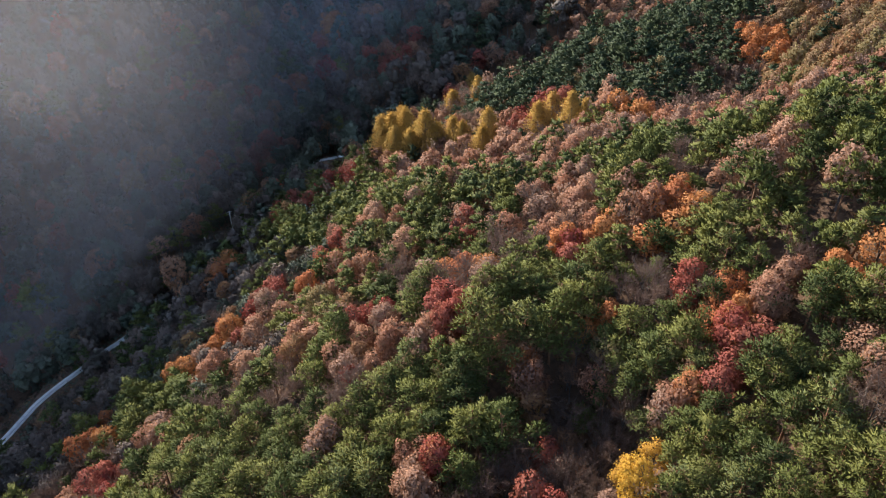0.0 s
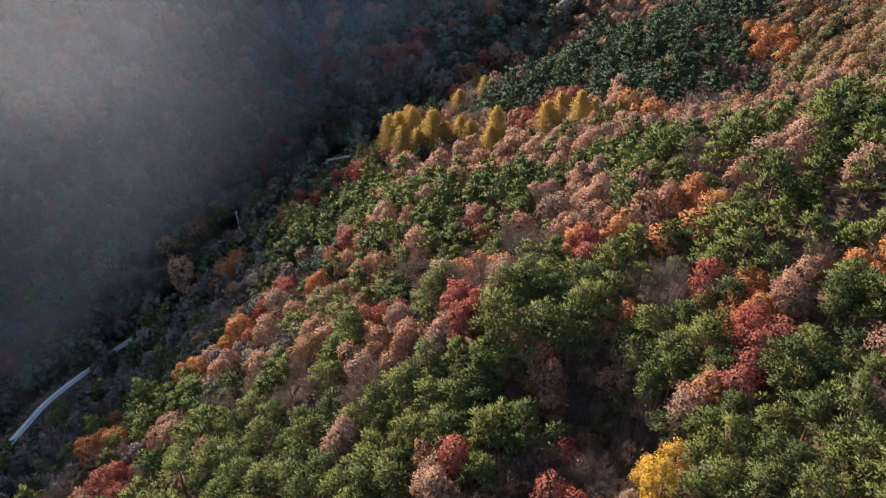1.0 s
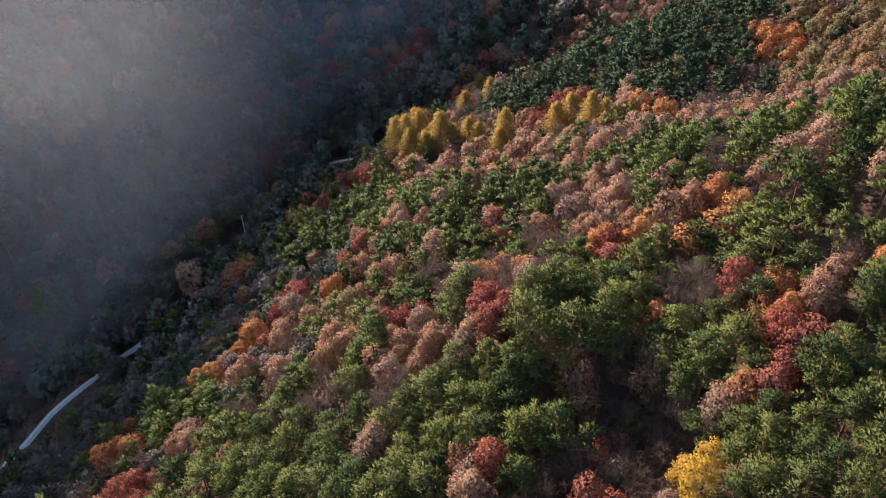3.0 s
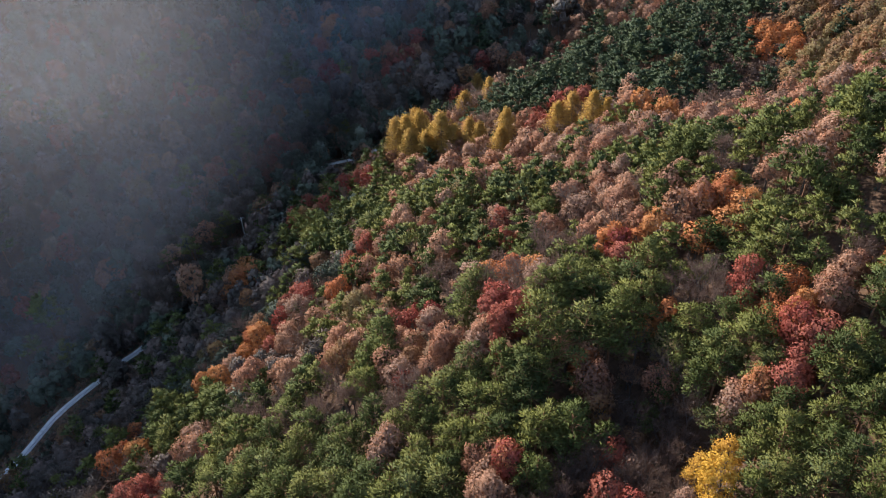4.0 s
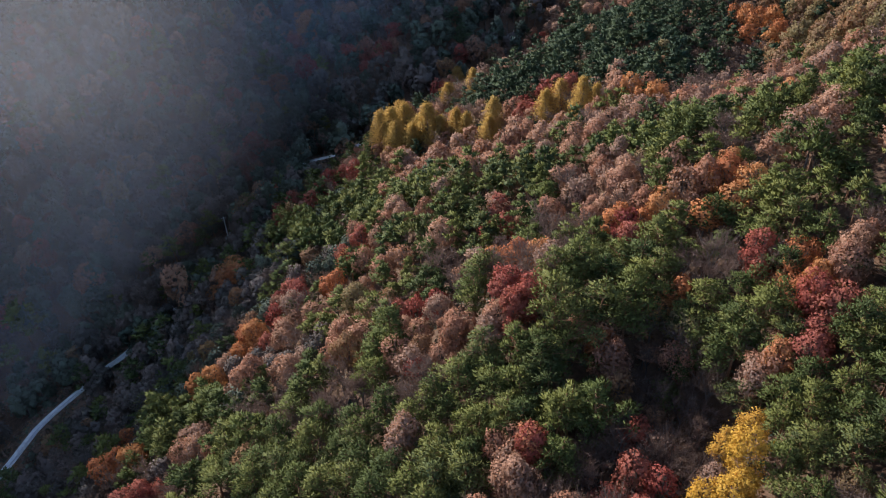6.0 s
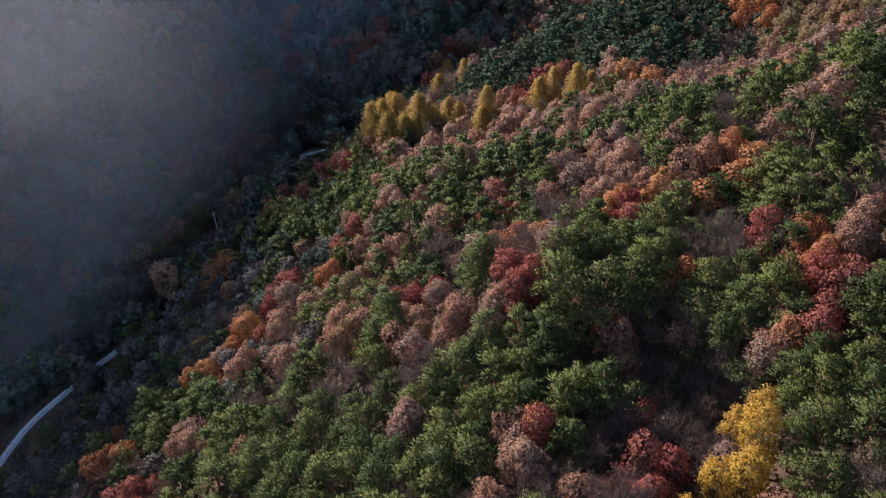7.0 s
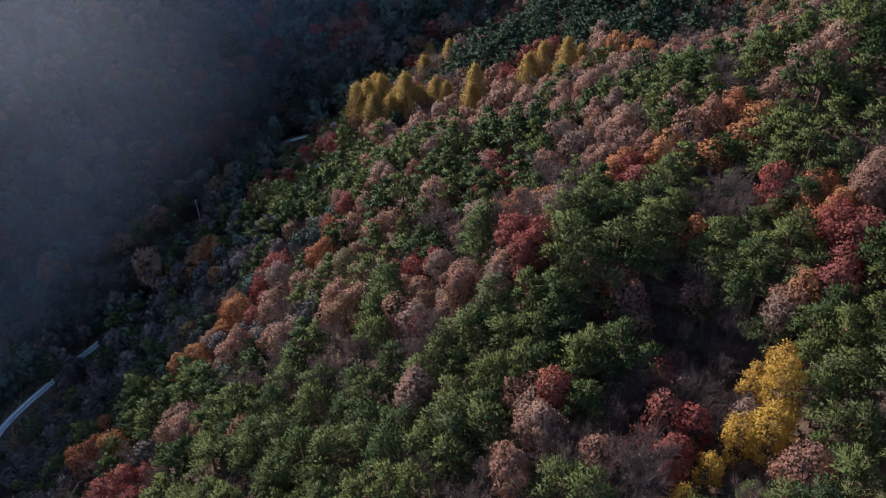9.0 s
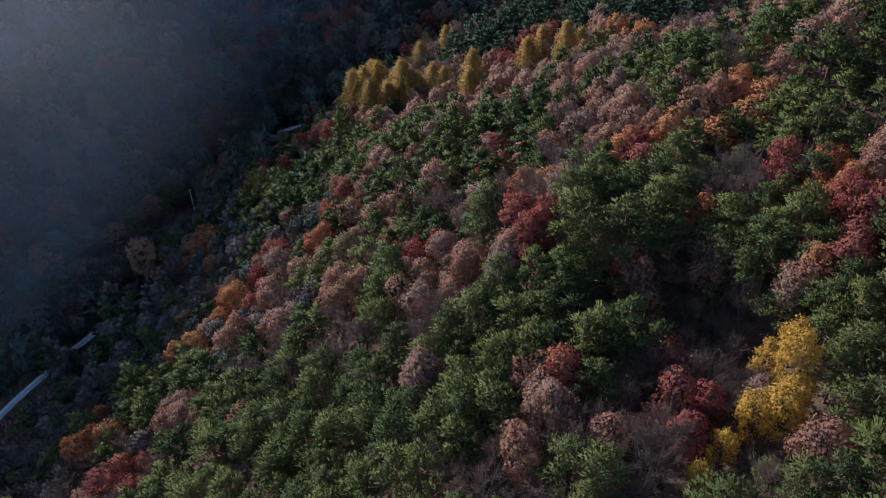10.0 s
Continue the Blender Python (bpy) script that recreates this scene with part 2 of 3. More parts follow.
def twig_faces(p, q, width):
    """Fine twigs from p to q, slim triangles."""
    side = unit(np.cross(q - p, rng.normal(size=p.shape))) * width
    return np.stack([p - side, p + side, q], 1)


def icosahedron():
    bm = bmesh.new()
    bmesh.ops.create_icosphere(bm, subdivisions=1, radius=1.0)
    faces = np.array([[v.co[:] for v in f.verts] for f in bm.faces])
    bm.free()
    return faces


CORE = icosahedron()


def broad_tree(height, radius, lobes, leaves, leaf, twigs, low=0.3, limbs=8, thin=0.25, fuzz=0.07, loose=1.0, core=0.0):
    """A broad crown: rounded lobes of leaves heaped on one another, some of them thinned out to the twigs."""
    tall = height * (1 - low)
    middle = np.array([0, 0, height * low + tall * 0.42])
    shape = np.array([radius, radius, tall * 0.58])
    turn = np.arange(lobes) * 2.39996 + rng.normal(size=lobes) * 0.35
    lift = np.clip(np.linspace(-0.5, 1.0, lobes) + rng.normal(size=lobes) * 0.12, -0.55, 1.0)
    flat = np.sqrt(1 - lift * lift)
    d = np.stack([np.cos(turn) * flat, np.sin(turn) * flat, lift], 1)
    heart = d * shape * rng.uniform(0.5, 0.78, (lobes, 1)) + middle + np.append(rng.normal(size=2) * 0.1 * radius, 0)
    size = radius * rng.uniform(0.72, 1.3, lobes) * 1.45 * lobes ** -0.5
    which = rng.choice(lobes, leaves * 4, p=size ** 2 / (size ** 2).sum())
    off = unit(rng.normal(size=(len(which), 3)))
    at = heart[which] + off * size[which][:, None] * [1, 1, 0.85]
    inner = (np.linalg.norm(at[:, None] - heart[None], axis=2) < size[None] * 0.84).any(1)
    bare_lobe = rng.random(lobes) < thin
    keep = ~inner & ((off * d[which]).sum(1) > -0.45) & (~bare_lobe[which] | (rng.random(len(which)) < 0.4))
    at, off, which = at[keep][:leaves], off[keep][:leaves], which[keep][:leaves]
    at = at + off * rng.normal(size=(len(at), 1)) * fuzz * radius
    normal = unit(off * 0.8 + (rng.normal(size=off.shape) * 0.42 + [0, 0, 0.2]) * loose)
    crown = leaf_faces(at, normal, leaf)
    shade = unit(off * 0.8 + d[which] * 0.42 + rng.normal(size=off.shape) * 0.16 * loose + [0, 0, 0.08])
    if core:          # dense foliage inside each lobe
        ball = CORE[None] * size[:, None, None, None] * core * rng.uniform(0.85, 1.1, (lobes, 1, 1, 3)) * [1, 1, 0.85]
        crown = np.concatenate([crown, (ball + heart[:, None, None]).reshape(-1, 3, 3)])
        shade = np.concatenate([shade, unit(ball.mean(2) + d[:, None] * 0.2).reshape(-1, 3)])
    wood = [stick((0, 0, -1.0), (0.1, 0.05, height * 0.45), 0.17, 0.11, 6), stick((0.1, 0.05, height * 0.45), (0, 0.1, height * 0.8), 0.11, 0.04, 4)]
    for c in heart[rng.permutation(lobes)[:limbs]]:
        wood.append(stick((0.08, 0.05, height * rng.uniform(0.25, 0.5)), c, 0.07, 0.02))
    k = rng.integers(0, lobes, twigs)
    p = heart[k] * [0.7, 0.7, 0.92]
    q = heart[k] + unit(rng.normal(size=(twigs, 3)) + d[k]) * size[k][:, None] * rng.uniform(0.7, 1.12, (twigs, 1))
    return crown, np.concatenate(wood), twig_faces(p, q, leaf * 0.11), shade


def pine_tree(height, radius, pads, tufts, spray, slim=0.3, core=0.0):
    """Red pine: bent trunk, boughs that carry flattened, tufted cushions of needles with dark gaps between them."""
    lean = rng.normal(size=2) * 0.5
    wood = [stick((0, 0, -1.0), (lean[0] * 0.4, lean[1] * 0.4, height * 0.5), 0.19, 0.13, 6), stick((lean[0] * 0.4, lean[1] * 0.4, height * 0.5), (*lean, height * 0.94), 0.13, 0.04, 4)]
    f = (np.arange(pads) + rng.random(pads)) / pads
    t = np.arange(pads) * 2.39996 + rng.normal(size=pads) * 0.45
    heavy = rng.uniform(0, 2 * np.pi)
    reach = radius * (1.0 - 0.8 * np.clip(f - 0.25, 0, 1) / 0.75) * rng.uniform(0.45, 1.08, pads) * (1 + 0.25 * np.cos(t - heavy))
    out = np.stack([np.cos(t), np.sin(t), np.zeros(pads)], 1)
    heart = out * reach[:, None] + np.stack([lean[0] * f, lean[1] * f, height * (0.46 + 0.48 * f) + rng.normal(size=pads) * 0.25 - 0.06 * reach], 1)
    size = radius * rng.uniform(0.14, 0.42, pads) * (1.1 - 0.35 * f)
    for c, g, r in zip(heart, f, reach):
        wood.append(stick((lean[0] * g, lean[1] * g, c[2] - 0.35 * r - 0.1), c - [0, 0, 0.1], 0.055, 0.018))
    weight = size ** 2 / (size ** 2).sum()
    which = rng.choice(pads, pads * tufts, p=weight)
    off = unit(rng.normal(size=(len(which), 3)))
    off[:, 2] = np.where(off[:, 2] < -0.15, -off[:, 2], off[:, 2])
    stretch = out[which] * (off * out[which]).sum(1, keepdims=True) * 0.4
    at = heart[which] + (off + stretch) * [1, 1, 0.46] * size[which][:, None] * rng.uniform(0.55, 1.05, (len(which), 1))
    d = unit(off * [0.8, 0.8, 0.55] + out[which] * 0.25 + [0, 0, 0.25] + rng.normal(size=off.shape) * 0.4)
    bulge = unit(off * [0.75, 0.75, 0.9] + out[which] * 0.22 + [0, 0, 0.22] + rng.normal(size=off.shape) * 0.22)
    crown = spray_faces(at, d, spray, slim, unit(off + [0, 0, 0.6]))
    if core:          # the dense middle of each cushion
        ball = CORE[None] * size[:, None, None, None] * core * rng.uniform(0.8, 1.15, (pads, 1, 1, 3)) * [1, 1, 0.46]
        crown = np.concatenate([crown, (ball + heart[:, None, None]).reshape(-1, 3, 3)])
        bulge = np.concatenate([bulge, unit(ball.mean(2) + [0, 0, 0.15]).reshape(-1, 3)])
    return crown, np.concatenate(wood), np.zeros((0, 3, 3)), bulge


def larch_tree(height, radius, levels, per, spray):
    """Larch: straight trunk, narrow cone of fine sprays."""
    wood = [stick((0, 0, -1.0), (0, 0, height), 0.17, 0.02, 6)]
    at, way = [], []
    for i in range(levels):
        f = (i + rng.random()) / levels
        z = height * (0.08 + 0.92 * f)
        reach = radius * min(1, (f + 0.1) / 0.25) ** 0.7 * (1 - f) ** 0.6 * rng.uniform(0.65, 1.15) + 0.1
        t = i * 2.4 + rng.normal() * 0.5
        d = np.array([math.cos(t), math.sin(t), -0.1 + 0.5 * f])
        wood.append(stick((0, 0, z), np.array([0, 0, z]) + d * reach, 0.03, 0.01))
        s = rng.uniform(0.15, 1.0, per)[:, None] ** 0.8
        at.append(np.array([0, 0, z]) + d * reach * s + rng.normal(size=(per, 3)) * [0.3, 0.3, 0.4])
        way.append(np.tile(d, (per, 1)))
    at, way = np.concatenate(at), np.concatenate(way)
    d = unit(way * 0.7 + rng.normal(size=at.shape) * 0.55 + [0, 0, 0.35])
    return spray_faces(at, d, spray, 0.17), np.concatenate(wood), np.zeros((0, 3, 3)), unit(way * 0.9 + d * 0.3 + [0, 0, 0.25] + rng.normal(size=at.shape) * 0.15)


def bare_tree(height, radius, limbs, twigs, leaves, leaf, width=0.03):
    """Leafless crown of forking limbs and fine twigs with a few withered leaves."""
    wood = [stick((0, 0, -1.0), (0.1, 0, height * 0.35), 0.15, 0.11, 6)]
    ends, starts = [], []
    for i in range(limbs):
        t = i * 2.4 + rng.normal() * 0.3
        out = rng.uniform(0.35, 0.9)
        a0 = np.array([0.1, 0, height * rng.uniform(0.25, 0.4)])
        a1 = a0 + np.array([math.cos(t) * radius * out * 0.5, math.sin(t) * radius * out * 0.5, height * rng.uniform(0.2, 0.32)])
        wood.append(stick(a0, a1, 0.075, 0.045))
        for j in range(4):
            e = a1 + np.array([math.cos(t), math.sin(t), 0]) * radius * 0.3 * rng.random() + rng.normal(size=3) * radius * [0.3, 0.3, 0.14] + [0, 0, height * rng.uniform(0.08, 0.25)]
            wood.append(stick(a1, e, 0.035, 0.018))
            starts.append(a1 + (e - a1) * 0.4)
            ends.append(e)
    ends, starts = np.array(ends), np.array(starts)
    which = np.repeat(np.arange(len(ends)), twigs)
    p = starts[which] + (ends - starts)[which] * rng.random((len(which), 1))
    d = unit((ends - starts)[which]) * 0.6 + rng.normal(size=p.shape) * 0.55 + [0, 0, 0.35]
    q = p + d * radius * rng.uniform(0.2, 0.42, (len(p), 1))
    k = rng.integers(0, len(q), leaves)
    crown = leaf_faces(q[k] + rng.normal(size=(len(k), 3)) * 0.18, unit(rng.normal(size=(len(k), 3)) + [0, 0, 0.5]), leaf)
    return crown, np.concatenate(wood), twig_faces(p, q, width), unit(q[k] * [1, 1, 0.3] / radius + [0, 0, 0.3] + rng.normal(size=(len(k), 3)) * 0.3)


# how each kind grows: near, middle, far, outermost
GROW = {
    "pine": [lambda: pine_tree(rng.uniform(8.4, 10.2), rng.uniform(2.2, 3.5), int(rng.integers(18, 30)), 100, 0.38, 0.21), lambda: pine_tree(rng.uniform(8.6, 10.0), rng.uniform(2.2, 3.4), int(rng.integers(15, 25)), 64, 0.5, 0.25), lambda: pine_tree(rng.uniform(8.8, 10.4), 2.9, 15, 24, 0.66, 0.26, 0.85), lambda: pine_tree(9.5, 3.2, 9, 9, 1.4, 0.36)],
    "russet": [lambda: broad_tree(rng.uniform(7.2, 8.8), rng.uniform(2.2, 3.0), int(rng.integers(15, 25)), 1900, 0.26, 130), lambda: broad_tree(rng.uniform(7.4, 8.8), rng.uniform(2.4, 2.9), int(rng.integers(13, 22)), 1250, 0.32, 60), lambda: broad_tree(rng.uniform(7.8, 8.8), 2.8, int(rng.integers(12, 20)), 680, 0.45, 12, 0.3, 4), lambda: broad_tree(8.8, 3.0, 8, 80, 1.3, 6, 0.3, 2)],
    "maple": [lambda: broad_tree(rng.uniform(7.0, 8.4), rng.uniform(2.0, 2.7), int(rng.integers(14, 22)), 1500, 0.28, 110, 0.2), lambda: broad_tree(rng.uniform(7.2, 8.2), 2.4, 16, 1250, 0.30, 50, 0.2), lambda: broad_tree(8.0, 2.5, 13, 600, 0.45, 12, 0.2, 4), lambda: broad_tree(8.2, 2.6, 8, 80, 1.2, 6, 0.2, 2)],
    "larch": [lambda: larch_tree(rng.uniform(12, 14), 2.0, 90, 20, 0.55), lambda: larch_tree(14, 3.0, 90, 18, 0.5), lambda: larch_tree(rng.uniform(9.0, 11.0), rng.uniform(4.0, 4.8), 200, 28, 0.42), lambda: larch_tree(15, 2.4, 20, 8, 1.2)],
    "gold": [lambda: broad_tree(rng.uniform(9.0, 10.5), rng.uniform(1.9, 2.4), int(rng.integers(26, 36)), 2600, 0.20, 120, 0.1, 8, 0.3, 0.12), lambda: broad_tree(9, 2.0, 16, 900, 0.33, 60, 0.2), lambda: broad_tree(8.5, 2.0, 13, 330, 0.5, 20, 0.2, 4), lambda: broad_tree(8.5, 2.2, 8, 80, 1.0, 6, 0.2, 2)],
    "bare": [lambda: bare_tree(rng.uniform(6.8, 8.4), rng.uniform(2.3, 3.0), 8, 34, 130, 0.13, 0.024), lambda: bare_tree(rng.uniform(7.0, 8.2), 2.7, 7, 20, 110, 0.19, 0.036), lambda: bare_tree(7.6, 2.7, 5, 10, 70, 0.34, 0.06), lambda: bare_tree(8, 2.8, 3, 4, 30, 0.8, 0.12)],
    "valley": [lambda: broad_tree(rng.uniform(6.8, 8.2), rng.uniform(2.3, 2.9), int(rng.integers(16, 26)), 1000, 0.34, 120, 0.12, 8, 0.15, 0.11), lambda: broad_tree(rng.uniform(6.8, 8.2), rng.uniform(2.3, 2.9), int(rng.integers(16, 26)), 850, 0.37, 60, 0.12, 8, 0.15, 0.11), lambda: broad_tree(rng.uniform(6.8, 8.6), rng.uniform(2.2, 2.9), int(rng.integers(15, 25)), 430, 0.54, 4, 0.06, 3, 0.06, 0.085, 0.7, 0.86), lambda: broad_tree(7, 3.0, 8, 80, 1.2, 6, 0.1, 2)],
}
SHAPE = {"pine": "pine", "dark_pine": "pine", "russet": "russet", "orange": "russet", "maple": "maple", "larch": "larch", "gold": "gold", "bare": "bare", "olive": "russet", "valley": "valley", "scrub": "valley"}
NAMES = {
    "pine": ("pine_tree", "green red pine with layered boughs of needles", "pines on the slope"),
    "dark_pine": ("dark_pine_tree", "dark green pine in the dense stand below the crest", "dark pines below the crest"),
    "russet": ("oak_tree", "oak with dry pinkish-brown autumn leaves on the slope", "russet oaks on the slope"),
    "orange": ("orange_oak_tree", "oak with bright orange autumn leaves on the slope", "orange oaks on the slope"),
    "maple": ("maple_tree", "maple with deep red autumn leaves among pines", "red maples on the slope"),
    "larch": ("larch_tree", "tall conical larch with golden needles beside the road", "larches by the road"),
    "gold": ("golden_tree", "slender tree with bright yellow autumn leaves in the gully", "yellow trees"),
    "bare": ("bare_tree", "nearly leafless tree with grey-brown twigs on the slope", "bare trees"),
    "olive": ("brown_oak_tree", "oak with olive-brown autumn leaves on the upper slope", "brown oaks"),
    "valley": ("valley_tree", "dull grey-brown broadleaf tree in the shaded valley", "trees in the valley"),
    "scrub": ("green_tree", "dark green broadleaf tree in the shaded valley", "green trees in the valley"),
}

# where single trees and patches of a kind stand
PINE_A = [
    (39, 226), (50, 230), (55, 211), (68, 228), (76, 227), (79, 211), (85, 217), (70, 192), (59, 185), (44, 202), (32, 225), (21, 223),
    (13, 230), (38, 208), (86, 207), (93, 223), (74, 126), (81, 129), (62, 112), (66, 106), (69, 103), (60, 105), (57, 103), (52, 104),
    (62, 97), (65, 95), (48, 102), (51, 98), (45, 101), (54, 93), (58, 89), (62, 90), (42, 102), (35, 143), (40, 146), (42, 130),
    (47, 129), (48, 119), (41, 117), (37, 120), (54, 121), (52, 120), (28, 145), (16, 100), (20, 101),
]
PINE_B = [
    (23, 98), (12, 96), (17, 94), (22, 93), (27, 101), (31, 99), (9, 92), (7, 88), (14, 89), (31, 104), (31, 73), (34, 69),
    (38, 70), (40, 67), (31, 66), (35, 65), (39, 62), (41, 59), (33, 61), (37, 58), (45, 66), (48, 67), (46, 61), (47, 58),
    (50, 60), (49, 55), (53, 74), (50, 71), (52, 80), (55, 82), (53, 69), (48, 77), (44, 73), (47, 71), (29, 63), (37, 83),
    (37, 81), (30, 87), (45, 94), (42, 97), (37, 103), (41, 87), (5, 83), (1, 85), (-5, 88),
]
PINE_C = [
    (-7, 85), (-1, 81), (4, 79), (-11, 81), (-16, 81), (-21, 85), (-6, 77), (0, 75), (6, 74), (-24, 83), (-32, 90), (-25, 78),
    (-19, 73), (-13, 72), (-8, 72), (-14, 68), (-35, 84), (-47, 96), (-55, 98), (-58, 92), (-71, 110), (-46, 85), (-35, 77), (-27, 74),
    (-56, 111), (-66, 119), (-75, 121), (-33, 103), (-38, 101), (-22, 99), (-19, 102), (-23, 94), (-4, 102), (-2, 105), (-10, 113), (-21, 127),
    (-11, 126), (0, 125), (-20, 107), (-24, 114), (-3, 147), (3, 145), (9, 140), (13, 145), (-8, 139),
]
PINE_D = [
    (-14, 138), (-19, 139), (0, 135), (14, 131), (8, 125), (-5, 129), (-23, 149), (-38, 177), (-43, 167), (-49, 163), (-40, 168), (-12, 152),
    (-23, 167), (20, 146), (-57, 186), (-52, 189), (-34, 193), (-46, 215), (33, 66), (34, 61), (30, 60), (29, 56), (30, 54), (26, 48),
    (22, 46), (19, 47), (13, 87), (18, 88), (13, 96), (-19, 99), (-33, 86), (-26, 86), (-22, 76), (-41, 91), (-30, 75), (-33, 72),
    (-27, 65), (-22, 69), (-44, 84), (-50, 80), (-4, 82), (3, 81), (-9, 85), (-2, 76), (-7, 76),
]
PINE_E = [
    (-11, 71), (-14, 65), (-9, 69), (3, 68), (4, 73), (0, 79), (4, 84), (-3, 86), (10, 76), (-20, 61), (-23, 63), (-1, 54),
    (-3, 57), (10, 72), (29, 167),
]
RUSSET_A = [
    (43, 167), (47, 158), (37, 164), (32, 156), (28, 162), (22, 178), (17, 174), (12, 167), (7, 186), (2, 187), (-5, 194), (54, 159),
    (61, 161), (76, 176), (77, 163), (80, 160), (82, 152), (84, 144), (86, 138), (60, 113), (57, 110), (54, 112), (34, 111), (38, 111),
    (29, 113), (34, 118), (19, 129), (14, 125), (26, 133), (22, 140), (-10, 130), (-8, 130), (-17, 131), (-21, 132), (-2, 112), (9, 99),
    (-26, 139), (-8, 96), (-15, 102), (-10, 104), (-3, 91), (-1, 93), (-11, 92), (-15, 92), (-19, 97),
]
RUSSET_B = [
    (-31, 114), (-25, 109), (-38, 131), (-43, 133), (-21, 151), (-7, 147), (3, 135), (-21, 114), (-53, 118), (-50, 118), (-43, 115), (-18, 77),
    (-18, 78), (-3, 70), (-3, 66), (13, 64), (-61, 109), (-61, 105), (63, 99), (50, 86), (52, 87), (48, 83), (56, 72), (55, 68),
    (33, 75), (34, 74), (79, 191), (26, 118), (11, 87), (-2, 65), (-2, 72), (-8, 60), (-17, 58), (47, 82), (32, 74), (23, 51),
    (14, 82), (-9, 94), (3, 60),
]
ORANGE_A = [
    (5, 109), (8, 107), (0, 114), (-32, 138), (-35, 143), (-53, 136), (-56, 140), (-68, 180), (-65, 180), (39, 112), (42, 111), (44, 106),
    (31, 110), (23, 110), (27, 109), (36, 104), (43, 86), (44, 82), (44, 79), (58, 83), (59, 80), (58, 85), (60, 171), (53, 174),
    (50, 171), (-67, 129), (-84, 115), (72, 147), (14, 84), (27, 91), (92, 214), (94, 210), (96, 201), (-58, 354), (-58, 345), (-69, 306),
    (36, 74), (0, 70),
]
MAPLE_A = [
    (41, 76), (39, 73), (43, 77), (45, 78), (42, 80), (39, 91), (39, 89), (-44, 150), (-44, 147), (-47, 136), (-41, 215), (-43, 211),
    (-67, 238), (-79, 264), (-75, 268), (-27, 151), (5, 137), (3, 133), (-14, 112), (-10, 110), (4, 93), (1, 93), (24, 109), (16, 72),
    (0, 70), (-79, 102), (-74, 101), (-25, 319), (-20, 323), (35, 199), (30, 202), (-54, 208), (13, 64), (16, 62), (12, 59), (17, 72),
    (40, 92), (-15, 92), (2, 100), (3, 94), (-70, 95), (-73, 101),
]
LARCH_A = [
    (-22, 223), (-17, 216), (-12, 213), (-19, 231), (-14, 223), (-18.5, 220), (-9.5, 218), (-15.5, 228), (-7, 214), (-3, 212), (2, 210), (13, 203), (11, 198), (10, 295), (2, 241), (11, 242),
    (27, 194), (31, 193), (35, 184), (39, 184), (5, 207),
]
GOLD_A = [
    (29.8, 67.5), (26.3, 61.4), (22.6, 57.8), (19.9, 58.8), (15.2, 56.6), (12.4, 49.8), (11.0, 53.0), (24.5, 59.5), (26, 67), (-5, 178), (-91, 167),
]
BARE_A = [
    (-10, 121), (-6, 113), (0, 105), (4, 99), (34, 95), (30, 96), (32, 93), (77, 173), (77, 185), (54, 88), (19, 115), (16, 114),
    (11, 112), (25, 115), (55, 90), (18, 76), (19, 72), (10, 68), (18, 67), (-21, 88), (-25, 94), (-29, 100), (-37, 94), (41, 90),
    (-47, 102), (-41, 122), (51, 64), (52, 62), (12, 70), (18, 68), (8, 68), (19, 63), (-16, 85), (-26, 94), (-73, 106), (-65, 101),
    (15, 74), (35, 91), (5, 105), (6, 65), (2, 62), (6, 58), (5, 54), (0, 53), (-10, 62),
]
BARE_B = [
    (-7, 55), (-2, 61), (15, 67), (20, 69), (8, 56), (-13, 57), (-1, 58), (16, 81), (21, 79), (28, 77), (23, 71), (24, 76),
    (84, 192), (86, 184), (84, 199), (-17, 88), (-13, 87), (-31, 92), (-40, 108),
]
OLIVE_A = [
    (108, 202), (105, 185), (102, 201), (108, 183), (97, 190), (92, 168), (96, 168), (90, 188), (101, 166), (101, 214), (107, 210), (-27, 124),
    (-24, 118), (20, 75), (15, 79), (112, 186), (-14, 95),
]
VALLEY_A = [
    (-96, 196), (-87, 203), (-82, 177), (-68, 165), (-56, 160), (-65, 147), (-86, 169), (-109, 202), (-108, 218), (-84, 208), (-73, 200), (-62, 184),
    (-70, 146), (-84, 147), (-93, 149), (-97, 167), (-95, 220), (-86, 229), (-70, 205), (-111, 145), (-96, 141), (-96, 117), (-96, 108), (-112, 125),
    (-89, 114), (-70, 105), (-82, 121), (-113, 184), (-100, 183), (-121, 178), (-52, 128), (-42, 118), (-59, 172), (-45, 159), (-110, 162), (-108, 163),
    (-92, 162), (-88, 162), (-84, 165), (-66, 244), (-69, 232),
]
SCRUB_A = [
    (-54, 199), (-46, 195), (-59, 178), (-53, 176), (-41, 155), (-82, 188), (-61, 153), (-52, 149), (-117, 189), (-134, 179), (-129, 182), (-70, 140),
    (-54, 113), (-72, 130), (-55, 258), (-45, 255), (-60, 250), (-100, 178), (-83, 335), (-76, 344), (-86, 319),
    (-77, 315), (-88, 304), (-91, 289), (-67, 319), (-58, 291), (-79, 292), (-67, 283), (-47, 275), (-57, 273), (-42, 277), (-76, 276), (-63, 253),
    (-59, 257), (-68, 239), (-92, 166),
]
STANDS = {"pine": PINE_A + PINE_B + PINE_C + PINE_D + PINE_E, "russet": RUSSET_A + RUSSET_B, "orange": ORANGE_A, "maple": MAPLE_A, "larch": LARCH_A, "gold": GOLD_A, "bare": BARE_A + BARE_B, "olive": OLIVE_A, "valley": VALLEY_A, "scrub": SCRUB_A}


VARIANTS = {}
